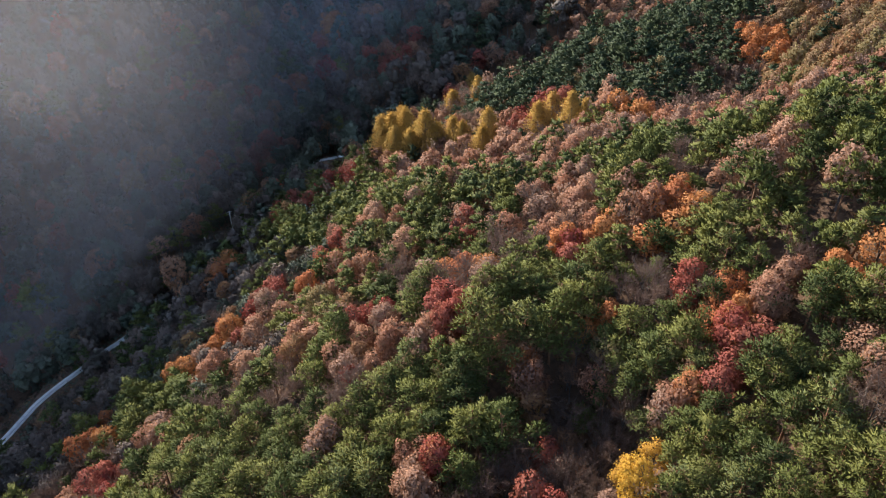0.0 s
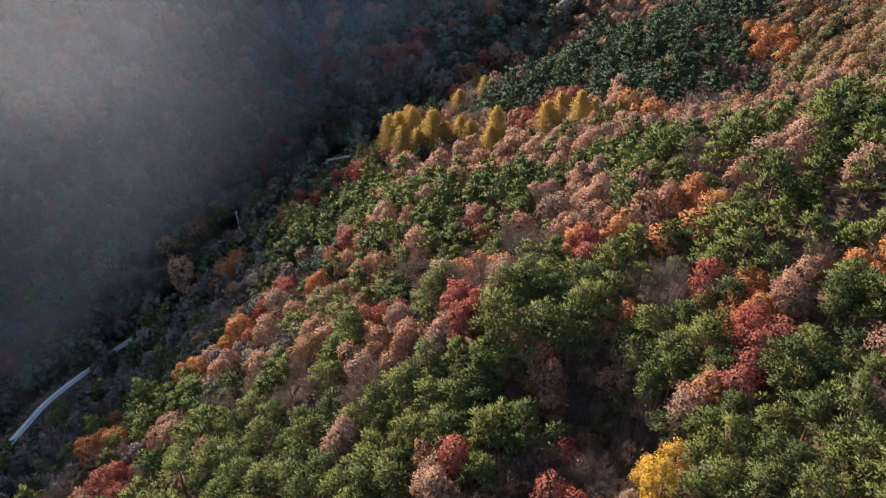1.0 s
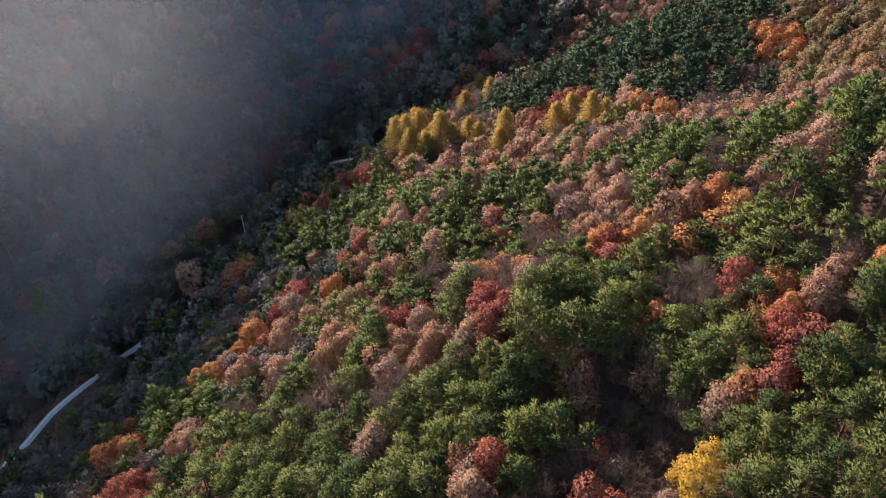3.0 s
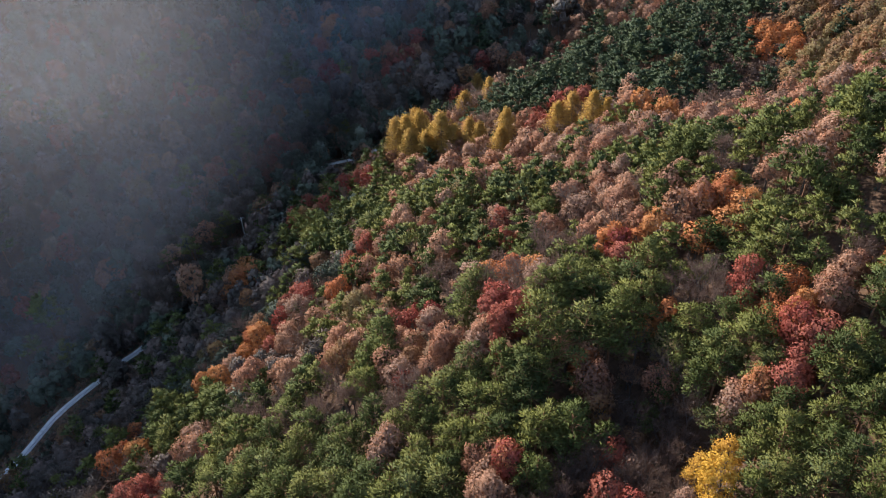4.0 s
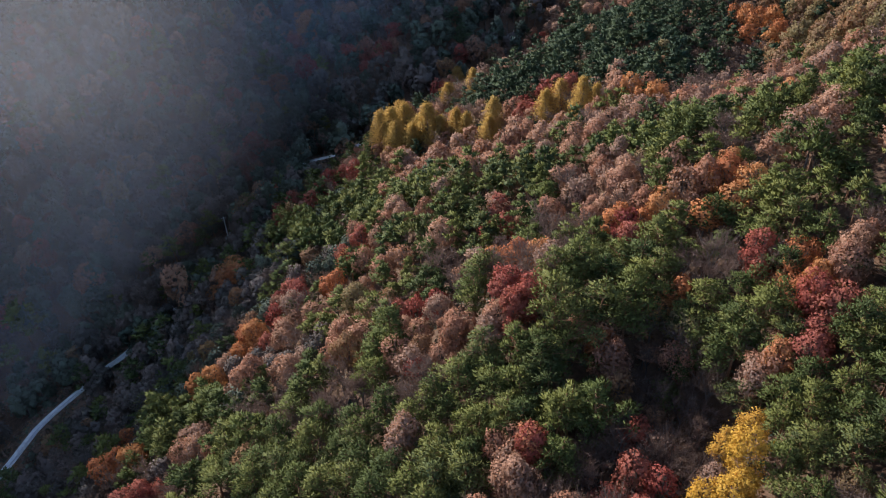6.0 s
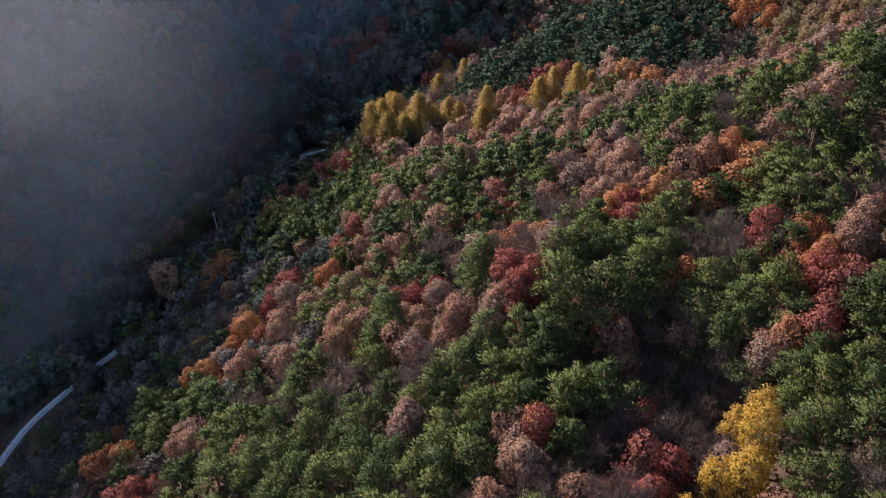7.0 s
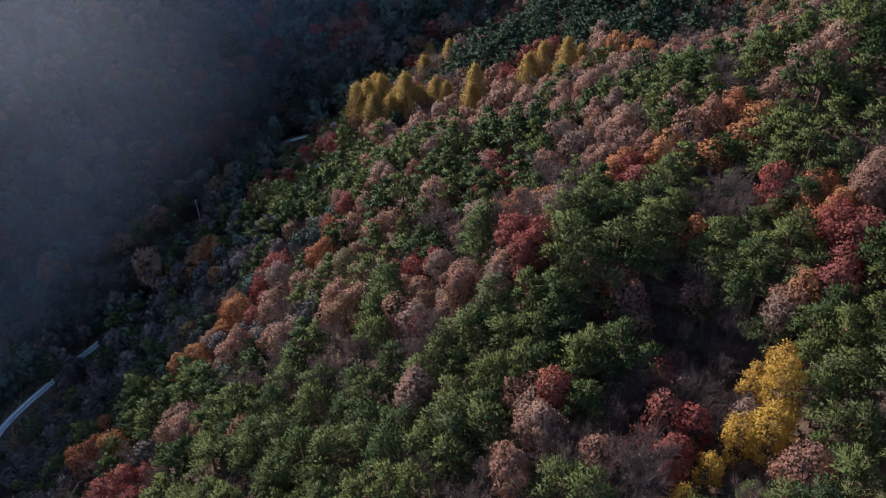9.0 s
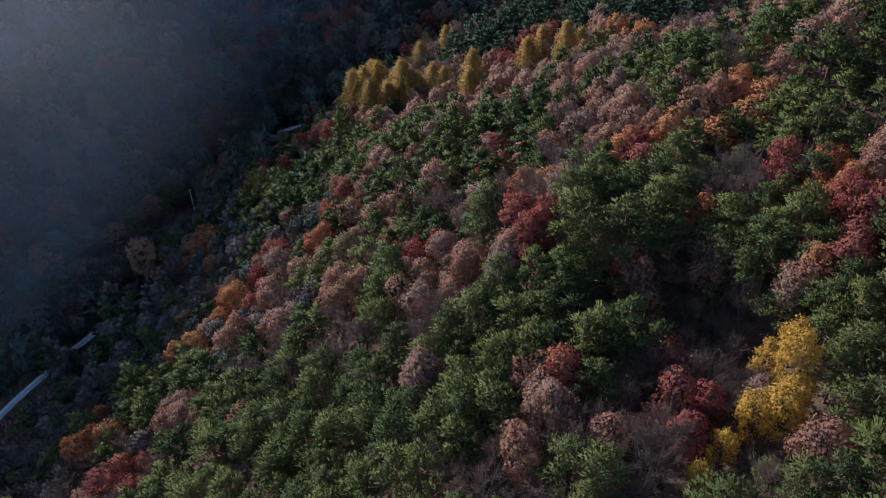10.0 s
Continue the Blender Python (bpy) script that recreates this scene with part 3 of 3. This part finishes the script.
for shape, makers in GROW.items():
    for level, count in ((0, 7), (1, 6), (2, 8), (3, 3)):
        VARIANTS[shape, level] = [makers[level]() for _ in range(count)]

MESHES = {}


def tree_meshes(kind, level, v):
    key = kind, level, v
    if key not in MESHES:
        crown, wood, twigs, bulge = VARIANTS[SHAPE[kind], level][v]
        bark = pine_bark if "pine" in kind else grey_bark
        MESHES[key] = (("trunk", face_mesh(kind + "_trunk", wood, [bark])), ("bare_branching", face_mesh(kind + "_branching", twigs, [LEAF["bare"]])),
                       ("crown", face_mesh(kind + "_crown", crown, [LEAF[kind]], None, None, bulge)))
    return MESHES[key]


FIRST = {}


def plant(kind, level, v, m):
    """One tree as a thing: trunk and crown under an empty at its foot."""
    key = kind, level, v
    if key in FIRST:
        return copy_thing(FIRST[key], m)
    name, label, group = NAMES[kind]
    root = tagged(new(name), label, "tree", group)
    for part_name, me in tree_meshes(kind, level, v):
        if len(me.polygons):
            ob = new(part_name, me)
            ob.parent = root
            if part_name == "bare_branching":
                tagged(ob, kind="stuff")
    root.matrix_basis = m
    FIRST[key] = root
    return root


# the stretch of the plan that is wooded in detail
WOODED = [(62, 44), (-25, 36), (-122, 96), (-165, 140), (-232, 330), (-110, 410), (100, 420), (150, 215), (84, 100)]


def inside(x, y, poly):
    hit = np.zeros(np.shape(x), bool)
    for (x0, y0), (x1, y1) in zip(poly, poly[1:] + poly[:1]):
        cross = (y0 > y) != (y1 > y)
        hit ^= cross & (x < (x1 - x0) * (y - y0) / (y1 - y0 + 1e-12) + x0)
    return hit



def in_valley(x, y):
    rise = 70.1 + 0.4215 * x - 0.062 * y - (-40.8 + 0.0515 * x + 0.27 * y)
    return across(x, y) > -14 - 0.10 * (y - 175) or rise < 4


spots = []       # x, y, kind, scale
for kind, pts in STANDS.items():
    for x, y in pts:
        spots.append((x, y, kind, rng.uniform(1.0, 1.25) * (1.45 if across(x, y) > 22 else 1.2 if in_valley(x, y) else (1.28 if x < -6 else 0.95) if kind == "larch" else (0.8 if x < 18 else 1.0) if kind == "gold" else 0.92 if kind == "pine" and x > 28 and y < 80 else 1.12 if kind == "pine" and abs(x - 15) < 11 and abs(y - 91) < 9 else 1.0)))
placed = np.array([(s[0], s[1]) for s in spots], float)
placed_kind = [s[2] for s in spots]
STEP = 4.1
gx, gy = np.meshgrid(np.arange(-240, 160, STEP), np.arange(30, 425, STEP * 0.87))
gx = gx + (np.arange(gx.shape[0]) % 2)[:, None] * STEP / 2
gx, gy = gx + rng.normal(size=gx.shape) * 0.75, gy + rng.normal(size=gy.shape) * 0.75
ok = inside(gx, gy, WOODED)
gx, gy = gx[ok], gy[ok]
road_away, _ = road_bits(gx, gy)

MIX = ["valley", "bare", "scrub", "valley", "scrub", "scrub", "russet", "valley", "pine", "scrub", "valley", "maple"]
for x, y, away in zip(gx, gy, road_away):
    if away < 2.4:
        continue
    d = (placed[:, 0] - x) ** 2 + (placed[:, 1] - y) ** 2
    if d.min() < 7.5:
        continue
    if in_valley(x, y) and d.min() > 60:
        continue              # the valley's larger crowns follow below
    near = np.argsort(d + rng.uniform(0, 30, len(d)))[:2]
    kind = placed_kind[near[0]] if rng.random() < 0.8 else placed_kind[near[1]]
    if kind in ("gold", "larch") or kind in ("orange", "maple") and d.min() > 22 and rng.random() < 0.6:
        kind = "russet" if rng.random() < 0.6 else "bare"
    odd = rng.random()
    if odd < 0.28:
        kind = "bare" if odd < 0.10 else "olive" if odd < 0.14 else "pine"
    big = rng.uniform(0.7, 1.22)
    spots.append((float(x), float(y), kind, float(big)))

# the valley and the far slope: large rounded crowns with dark gaps
fx, fy = np.meshgrid(np.arange(-240, 110, 8.2), np.arange(90, 425, 7.1))
fx = fx + (np.arange(fx.shape[0]) % 2)[:, None] * 4.1
fx, fy = fx + rng.normal(size=fx.shape) * 1.1, fy + rng.normal(size=fy.shape) * 1.1
ok = inside(fx, fy, WOODED)
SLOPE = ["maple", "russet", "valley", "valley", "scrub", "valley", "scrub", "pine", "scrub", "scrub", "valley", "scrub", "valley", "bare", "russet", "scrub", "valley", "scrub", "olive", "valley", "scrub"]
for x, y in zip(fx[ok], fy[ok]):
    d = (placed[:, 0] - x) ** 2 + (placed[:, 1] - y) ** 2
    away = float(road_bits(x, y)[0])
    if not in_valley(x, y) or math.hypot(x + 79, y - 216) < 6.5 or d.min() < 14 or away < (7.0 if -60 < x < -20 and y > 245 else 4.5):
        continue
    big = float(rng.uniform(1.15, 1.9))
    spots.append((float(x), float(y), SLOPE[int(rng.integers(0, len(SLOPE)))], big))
# the shaded hollow under the tall pines
HOLLOW = [(34, 80, "russet"), (36.5, 77.5, "russet"), (31.5, 82, "pine"), (33, 83.5, "orange"), (28.5, 81, "bare"), (13.6, 86, "russet"), (14.2, 82, "orange"), (16.3, 81, "gold"),
          (22.7, 78.8, "pine"), (17.9, 75.8, "maple"), (14.6, 78.6, "bare"), (18.8, 78.8, "bare"), (11.1, 75.2, "russet"), (8.6, 71.3, "bare"), (-4.4, 72, "russet"), (0.2, 69.1, "orange"),
          (3.9, 68.1, "pine"), (27, 73.8, "bare"), (20.8, 73.8, "russet"), (26, 78, "bare"), (20.6, 84.9, "russet"), (26.9, 87.2, "pine"), (6.4, 66.1, "bare"), (13.1, 63.9, "maple"),
          (-2.1, 64.6, "russet"), (17.9, 70.1, "russet"), (24.5, 82.5, "russet")]
for x, y, kind in HOLLOW:
    spots.append((x, y, kind, float(rng.uniform(0.8, 1.1)) * (0.4 if kind == "gold" else 0.65 if kind in ("maple", "orange") else 1)))
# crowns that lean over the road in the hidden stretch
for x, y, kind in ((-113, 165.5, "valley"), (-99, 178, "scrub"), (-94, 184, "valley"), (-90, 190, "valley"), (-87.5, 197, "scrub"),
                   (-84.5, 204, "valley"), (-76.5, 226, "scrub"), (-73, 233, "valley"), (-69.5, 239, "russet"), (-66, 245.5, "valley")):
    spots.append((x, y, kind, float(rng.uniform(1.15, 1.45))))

# the golden trees stand free towards the hollow
golden = [q for q in spots if q[2] == "gold" and q[0] > 10 and q[1] < 70]
spots = [q for q in spots if q[2] == "gold" or min((q[0] - g[0]) ** 2 + (max(q[1] - g[1], 0) + max(g[1] - q[1], 0) * 0.75) ** 2 for g in golden) > 11]

# a darker stand below the crest, its tones partly lowered for shade
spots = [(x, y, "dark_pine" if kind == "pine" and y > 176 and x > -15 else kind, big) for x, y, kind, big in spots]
# the road lies open towards the slope in three stretches
middle = np.array([(p.x, p.y) for p in road_line])


def open_to_slope(x, y, big):
    gap = np.hypot(middle[:, 0] - x, middle[:, 1] - y)
    i = int(gap.argmin())
    (rx, ry), away = middle[i], float(gap[i])
    upper = -56.5 < rx < -41 or -35.5 < rx < -28
    if away > 30 or not (140 < ry < 164.5 or 171.5 < ry < 177 or upper):
        return big
    towards = (x - rx) * (4 - rx) + (y - ry) * (4 - ry) > 0
    return min(big, (0.036 if upper else 0.068) * away if towards else away / 2.7)


spots = [(x, y, kind, big if kind == "larch" else open_to_slope(x, y, big)) for x, y, kind, big in spots]
spots = [q for q in spots if q[3] > 0.12]
spots.sort(key=lambda s: math.hypot(s[0] - 0, s[1] - 10))
counted, joined = {}, {}
heights = ground_height(np.array([s[0] for s in spots]), np.array([s[1] for s in spots]))
for (x, y, kind, big), z in zip(spots, heights):
    away = math.hypot(x, y - 10)
    level = 0 if away < 98 else 1 if away < 160 else 2
    if counted.get(kind, 0) >= 290 and away > 130:
        level = 2
    if x > 15 and 264 < y < 305 and kind not in ("larch", "gold"):
        level = 3             # behind the crest
    v = int(rng.integers(0, len(VARIANTS[SHAPE[kind], level])))
    turn = rng.uniform(0, 360)
    counted[kind] = counted.get(kind, 0) + 1
    tall = big * rng.uniform(0.88, 1.25)
    if counted[kind] <= 290 and away < 165 or kind in ("larch", "gold"):
        root = plant(kind, level, v, pose(x, y, z, 0, 0, turn))
        root.scale = (big, big, tall)
    else:
        joined.setdefault(kind, []).append((x, y, z, turn, big, tall, level, v))

# outer woods, beyond the detailed stretch
ox, oy = np.meshgrid(np.arange(-320, 250, 11.0), np.arange(-60, 480, 11.0))
ox, oy = ox + rng.normal(size=ox.shape) * 1.6, oy + rng.normal(size=oy.shape) * 1.6
ok = ~inside(ox, oy, WOODED)
ox, oy = ox[ok], oy[ok]
oz = ground_height(ox, oy)
for x, y, z in zip(ox, oy, oz):
    kind = MIX[int(rng.integers(0, len(MIX)))] if x < -80 else ("pine", "russet", "bare", "olive")[int(rng.integers(0, 4))]
    big = rng.uniform(1.0, 1.5)
    level = 2 if math.hypot(x, y - 10) < 75 else 3
    big = big * 1.3 if level == 2 else big
    joined.setdefault(kind, []).append((x, y, z, rng.uniform(0, 360), big, big, level, int(rng.integers(0, 3))))

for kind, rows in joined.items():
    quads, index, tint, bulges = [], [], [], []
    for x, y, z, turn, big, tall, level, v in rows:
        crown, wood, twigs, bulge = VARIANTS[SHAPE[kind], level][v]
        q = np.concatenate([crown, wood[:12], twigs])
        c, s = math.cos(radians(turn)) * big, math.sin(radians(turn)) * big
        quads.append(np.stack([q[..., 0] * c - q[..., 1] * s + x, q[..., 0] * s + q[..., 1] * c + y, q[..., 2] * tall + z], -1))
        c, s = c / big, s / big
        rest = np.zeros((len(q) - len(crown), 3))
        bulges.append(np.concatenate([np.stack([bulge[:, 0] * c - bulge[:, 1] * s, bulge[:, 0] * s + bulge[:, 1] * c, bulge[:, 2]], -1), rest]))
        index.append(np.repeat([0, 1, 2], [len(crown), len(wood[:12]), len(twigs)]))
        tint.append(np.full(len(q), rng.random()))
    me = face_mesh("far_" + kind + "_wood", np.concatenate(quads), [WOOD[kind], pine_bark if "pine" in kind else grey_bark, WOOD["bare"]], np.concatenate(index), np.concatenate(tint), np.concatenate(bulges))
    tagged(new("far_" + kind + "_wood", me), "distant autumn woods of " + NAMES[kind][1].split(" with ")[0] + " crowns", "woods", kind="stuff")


# ---- undergrowth: low bushes and dry grass between the trunks ----
ux, uy = np.meshgrid(np.arange(-165, 110, 1.9), np.arange(38, 240, 1.9))
ux, uy = ux + rng.normal(size=ux.shape) * 0.6, uy + rng.normal(size=uy.shape) * 0.6
d, _ = road_bits(ux, uy)
ok = inside(ux, uy, WOODED) & (d > 1.9) & ((np.hypot(ux, uy - 10) < 175) | (d < 9))
ux, uy = ux[ok], uy[ok]
uz = ground_height(ux, uy)
CLUMP = 11
at = np.repeat(np.stack([ux, uy, uz], 1), CLUMP, 0)
off = unit(rng.normal(size=at.shape) * [1, 1, 0.6] + [0, 0, 0.5])
at = at + off * rng.uniform(0.25, 0.85, (len(at), 1)) * np.repeat(rng.uniform(0.7, 1.5, len(ux)), CLUMP)[:, None]
bushes = leaf_faces(at, unit(off + rng.normal(size=off.shape) * 0.4), 0.42)
shade = np.repeat(rng.random(len(ux)), CLUMP)
which = np.repeat(rng.integers(0, 3, len(ux)), CLUMP)

# thicker scrub along both verges of the road
near = middle[rng.integers(0, len(middle), 2600)] + rng.normal(size=(2600, 2)) * 4.5
d, _ = road_bits(near[:, 0], near[:, 1])
near = near[(d > 2.1) & (d < 8.5)]
foot = np.column_stack([near, ground_height(near[:, 0], near[:, 1])])
at = np.repeat(foot, CLUMP, 0)
off = unit(rng.normal(size=at.shape) * [1, 1, 0.6] + [0, 0, 0.5])
at = at + off * rng.uniform(0.2, 0.8, (len(at), 1)) * np.repeat(rng.uniform(0.7, 1.6, len(near)), CLUMP)[:, None]
bushes = np.concatenate([bushes, leaf_faces(at, unit(off + rng.normal(size=off.shape) * 0.3), 0.5)])
shade = np.concatenate([shade, np.repeat(rng.random(len(near)), CLUMP)])
which = np.concatenate([which, np.repeat(rng.integers(0, 2, len(near)), CLUMP)])
me = face_mesh("undergrowth", bushes, [WOOD["bare"], WOOD["scrub"], WOOD["olive"]], which, shade)
tagged(new("undergrowth", me), "low brown and green undergrowth between the trees", "undergrowth", kind="stuff")


# ---- beside the road ----
def part(name, bm, mat, parent, label=""):
    bmesh.ops.recalc_face_normals(bm, faces=bm.faces)
    me = bpy.data.meshes.new(name)
    bm.to_mesh(me)
    bm.free()
    me.materials.append(mat)
    ob = new(name, me)
    ob.parent = parent
    return tagged(ob, label)


def tube(bm, p, q, r0, r1, sides=10):
    p, q = Vector(p), Vector(q)
    turn = (q - p).to_track_quat("Z", "Y").to_matrix().to_4x4()
    bmesh.ops.create_cone(bm, cap_ends=True, segments=sides, radius1=r0, radius2=r1, depth=(q - p).length, matrix=Matrix.Translation((p + q) / 2) @ turn)


def block(bm, centre, size, turn=0.0):
    m = Matrix.Translation(centre) @ pose(0, 0, 0, 0, 0, turn) @ Matrix.Diagonal((*size, 1))
    bmesh.ops.create_cube(bm, size=1, matrix=m)


def utility_pole(x, y, height):
    z = float(ground_height(x, y))
    root = tagged(new("utility_pole"), "pale grey concrete utility pole with a crossarm beside the road", "utility pole")
    root.matrix_basis = pose(x, y, z, 0, 0, 35)
    bm = bmesh.new()
    tube(bm, (0, 0, -1), (0, 0, height), 0.24, 0.15, 12)
    part("shaft", bm, pole_grey, root)
    for h, wide in ((height - 0.5, 1.8), (height - 1.3, 1.3)):
        bm = bmesh.new()
        block(bm, (0, 0.14, h), (wide, 0.09, 0.11))
        arm = part("crossarm", bm, grey_steel, root, "galvanised steel crossarm")
        for s in (-0.42, 0.0, 0.42):
            bm = bmesh.new()
            tube(bm, (s * wide, 0.14, h + 0.05), (s * wide, 0.14, h + 0.26), 0.05, 0.035, 8)
            part("insulator", bm, pole_grey, arm, "white insulator")


utility_pole(-80.2, 221.0, 10.0)


def guard_rail(line, side, label):
    """Posts and one steel beam along a stretch of the road."""
    root = tagged(new("guard_rail"), label, "guard rail")
    rows = []
    for i, p in enumerate(line):
        d = line[min(i + 1, len(line) - 1)] - line[max(i - 1, 0)]
        rows.append(p + Vector((d.y, -d.x, 0)).normalized() * side)
    bm = bmesh.new()
    last = None
    for p in rows:
        ring = [bm.verts.new(p + Vector((0.05 * k, 0, 0.22 + h))) for k, h in ((0, 0.52), (1, 0.62), (0, 0.70), (1, 0.78), (0, 0.88), (-0.6, 0.70))]
        if last:
            for a0, a1, b0, b1 in zip(last, last[1:] + last[:1], ring, ring[1:] + ring[:1]):
                bm.faces.new((a0, a1, b1, b0))
        last = ring
    part("beam", bm, grey_steel, root)
    for p in rows[::2]:
        bm = bmesh.new()
        tube(bm, p + Vector((0, 0, -0.4)), p + Vector((0, 0, 1.05)), 0.06, 0.06, 8)
        part("post", bm, grey_steel, root)


low_stretch = [p for p in road_line if p.y < 180]
high_stretch = [p for p in road_line if p.y > 250 and p.x < -25]
guard_rail(low_stretch, 0.98, "galvanised steel guard rail along the lower road")
guard_rail(high_stretch, 0.98, "galvanised steel guard rail along the upper road")

# ---- mist over the valley ----
def mist_of(density, colour=(0.90, 0.86, 0.85)):
    m = bpy.data.materials.new("mist")
    m.use_nodes = True
    n, l = m.node_tree.nodes, m.node_tree.links
    n.remove(n["Principled BSDF"])
    where = n.new("ShaderNodeTexCoord").outputs["Object"]
    size = n.new("ShaderNodeVectorMath")
    size.operation = "LENGTH"
    l.new(where, size.inputs[0])
    fade = n.new("ShaderNodeMapRange")
    fade.interpolation_type = "SMOOTHERSTEP"
    fade.inputs["From Min"].default_value, fade.inputs["From Max"].default_value = 1.0, 0.0
    l.new(size.outputs["Value"], fade.inputs["Value"])
    drift = n.new("ShaderNodeTexNoise")
    drift.inputs["Scale"].default_value, drift.inputs["Detail"].default_value = 1.6, 3.0
    slant = n.new("ShaderNodeMapping")
    slant.inputs["Rotation"].default_value, slant.inputs["Scale"].default_value = (0, radians(35), 0), (0.6, 1.0, 1.9)
    l.new(where, slant.inputs["Vector"])
    l.new(slant.outputs["Vector"], drift.inputs["Vector"])
    thick = n.new("ShaderNodeMapRange")
    thick.inputs["From Min"].default_value, thick.inputs["From Max"].default_value = 0.25, 0.75
    thick.inputs["To Min"].default_value, thick.inputs["To Max"].default_value = 0.7, 1.15
    l.new(drift.outputs["Fac"], thick.inputs["Value"])
    body = n.new("ShaderNodeAttribute")
    body.attribute_name = "body"
    dense = n.new("ShaderNodeMath")
    dense.operation = "MULTIPLY"
    l.new(fade.outputs["Result"], dense.inputs[0])
    l.new(thick.outputs["Result"], dense.inputs[1])
    thin = n.new("ShaderNodeMath")
    thin.operation, thin.inputs[1].default_value = "MULTIPLY", density
    spread = n.new("ShaderNodeMath")
    spread.operation = "MULTIPLY"
    l.new(dense.outputs[0], spread.inputs[0])
    l.new(body.outputs["Fac"], spread.inputs[1])
    l.new(spread.outputs[0], thin.inputs[0])
    front, back_side, both, clear, veil = (n.new("ShaderNode" + k) for k in ("BsdfDiffuse", "BsdfTranslucent", "MixShader", "BsdfTransparent", "MixShader"))
    front.inputs["Color"].default_value = back_side.inputs["Color"].default_value = (*colour, 1)
    l.new(front.outputs[0], both.inputs[1])
    l.new(back_side.outputs[0], both.inputs[2])
    l.new(thin.outputs[0], veil.inputs["Fac"])
    l.new(clear.outputs[0], veil.inputs[1])
    l.new(both.outputs[0], veil.inputs[2])
    l.new(veil.outputs[0], n["Material Output"].inputs["Surface"])
    return m


def mist_sheet(x, y, z, wide, high, turn, density):
    """A gently billowing sheet of thin mist."""
    bm = bmesh.new()
    bmesh.ops.create_grid(bm, x_segments=24, y_segments=24, size=1.0)
    for v in bm.verts:
        v.co.z = 0.10 * math.sin(v.co.x * 2.6 + z) + 0.08 * math.sin(v.co.y * 3.1 + x)
        v.co.xyz = (v.co.x, v.co.z, v.co.y)
    me = bpy.data.meshes.new("mist")
    bm.to_mesh(me)
    bm.free()
    me.attributes.new("body", "FLOAT", "POINT").data.foreach_set("value", [1.0] * len(me.vertices))
    me.materials.append(mist_of(density))
    me.polygons.foreach_set("use_smooth", [True] * len(me.polygons))
    ob = tagged(new("mist", me), "thin sunlit morning mist drifting over the shaded valley", "mist", kind="stuff")
    ob.matrix_world = pose(x, y, z, 0, 0, turn) @ Matrix.Diagonal((wide, 0.5 * wide, high, 1))


for row in ((-87, 132, 117, 69, 76, 31, 0.064), (-112, 174, 108, 92, 101, 31, 0.072), (-137, 216, 99, 114, 126, 31, 0.072)):
    mist_sheet(*row)


def broad_height(x, y):
    """The lie of the land without its small steps."""
    return sum(float(ground_height(x + i, y + j)) for i in (-18, 0, 18) for j in (-18, 0, 18)) / 9


def mist_drape(x, y, far_along, far_across, above, density, colour, start):
    """Mist lying along the opposite slope, clear of the crowns, thinning out towards the creek."""
    base = pose(x, y, broad_height(x, y) + above, 0, 0, 53.6) @ Matrix.Diagonal((far_along, far_across, 150.0, 1))
    back_way = base.inverted()
    bm = bmesh.new()
    bmesh.ops.create_grid(bm, x_segments=30, y_segments=30, size=1.0)
    body = []
    for v in bm.verts:
        p = base @ Vector((v.co.x, v.co.y, 0))
        p.z = broad_height(p.x, p.y) + above + 2.0 * math.sin(p.x * 0.05 + p.y * 0.03)
        v.co = back_way @ p
        s = min(1.0, max(0.0, (across(p.x, p.y) - start) / 65.0))
        body.append(s * s * (3 - 2 * s))
    me = bpy.data.meshes.new("mist")
    bm.to_mesh(me)
    bm.free()
    me.attributes.new("body", "FLOAT", "POINT").data.foreach_set("value", body)
    me.materials.append(mist_of(density, colour))
    me.polygons.foreach_set("use_smooth", [True] * len(me.polygons))
    ob = tagged(new("mist", me), "thin mist along the far slope, its colour greyed for shade", "mist", kind="stuff")
    ob.matrix_world = base


# drape colours hold a shaded grey, the second a blue for distance haze
mist_drape(-132, 264, 220, 125, 22, 0.105, (0.55, 0.50, 0.46), -40)
mist_drape(-45, 375, 240, 120, 16, 0.15, (0.49, 0.53, 0.62), -8)
mist_drape(-126, 199, 130, 64, 17, 0.19, (0.56, 0.51, 0.48), -30)
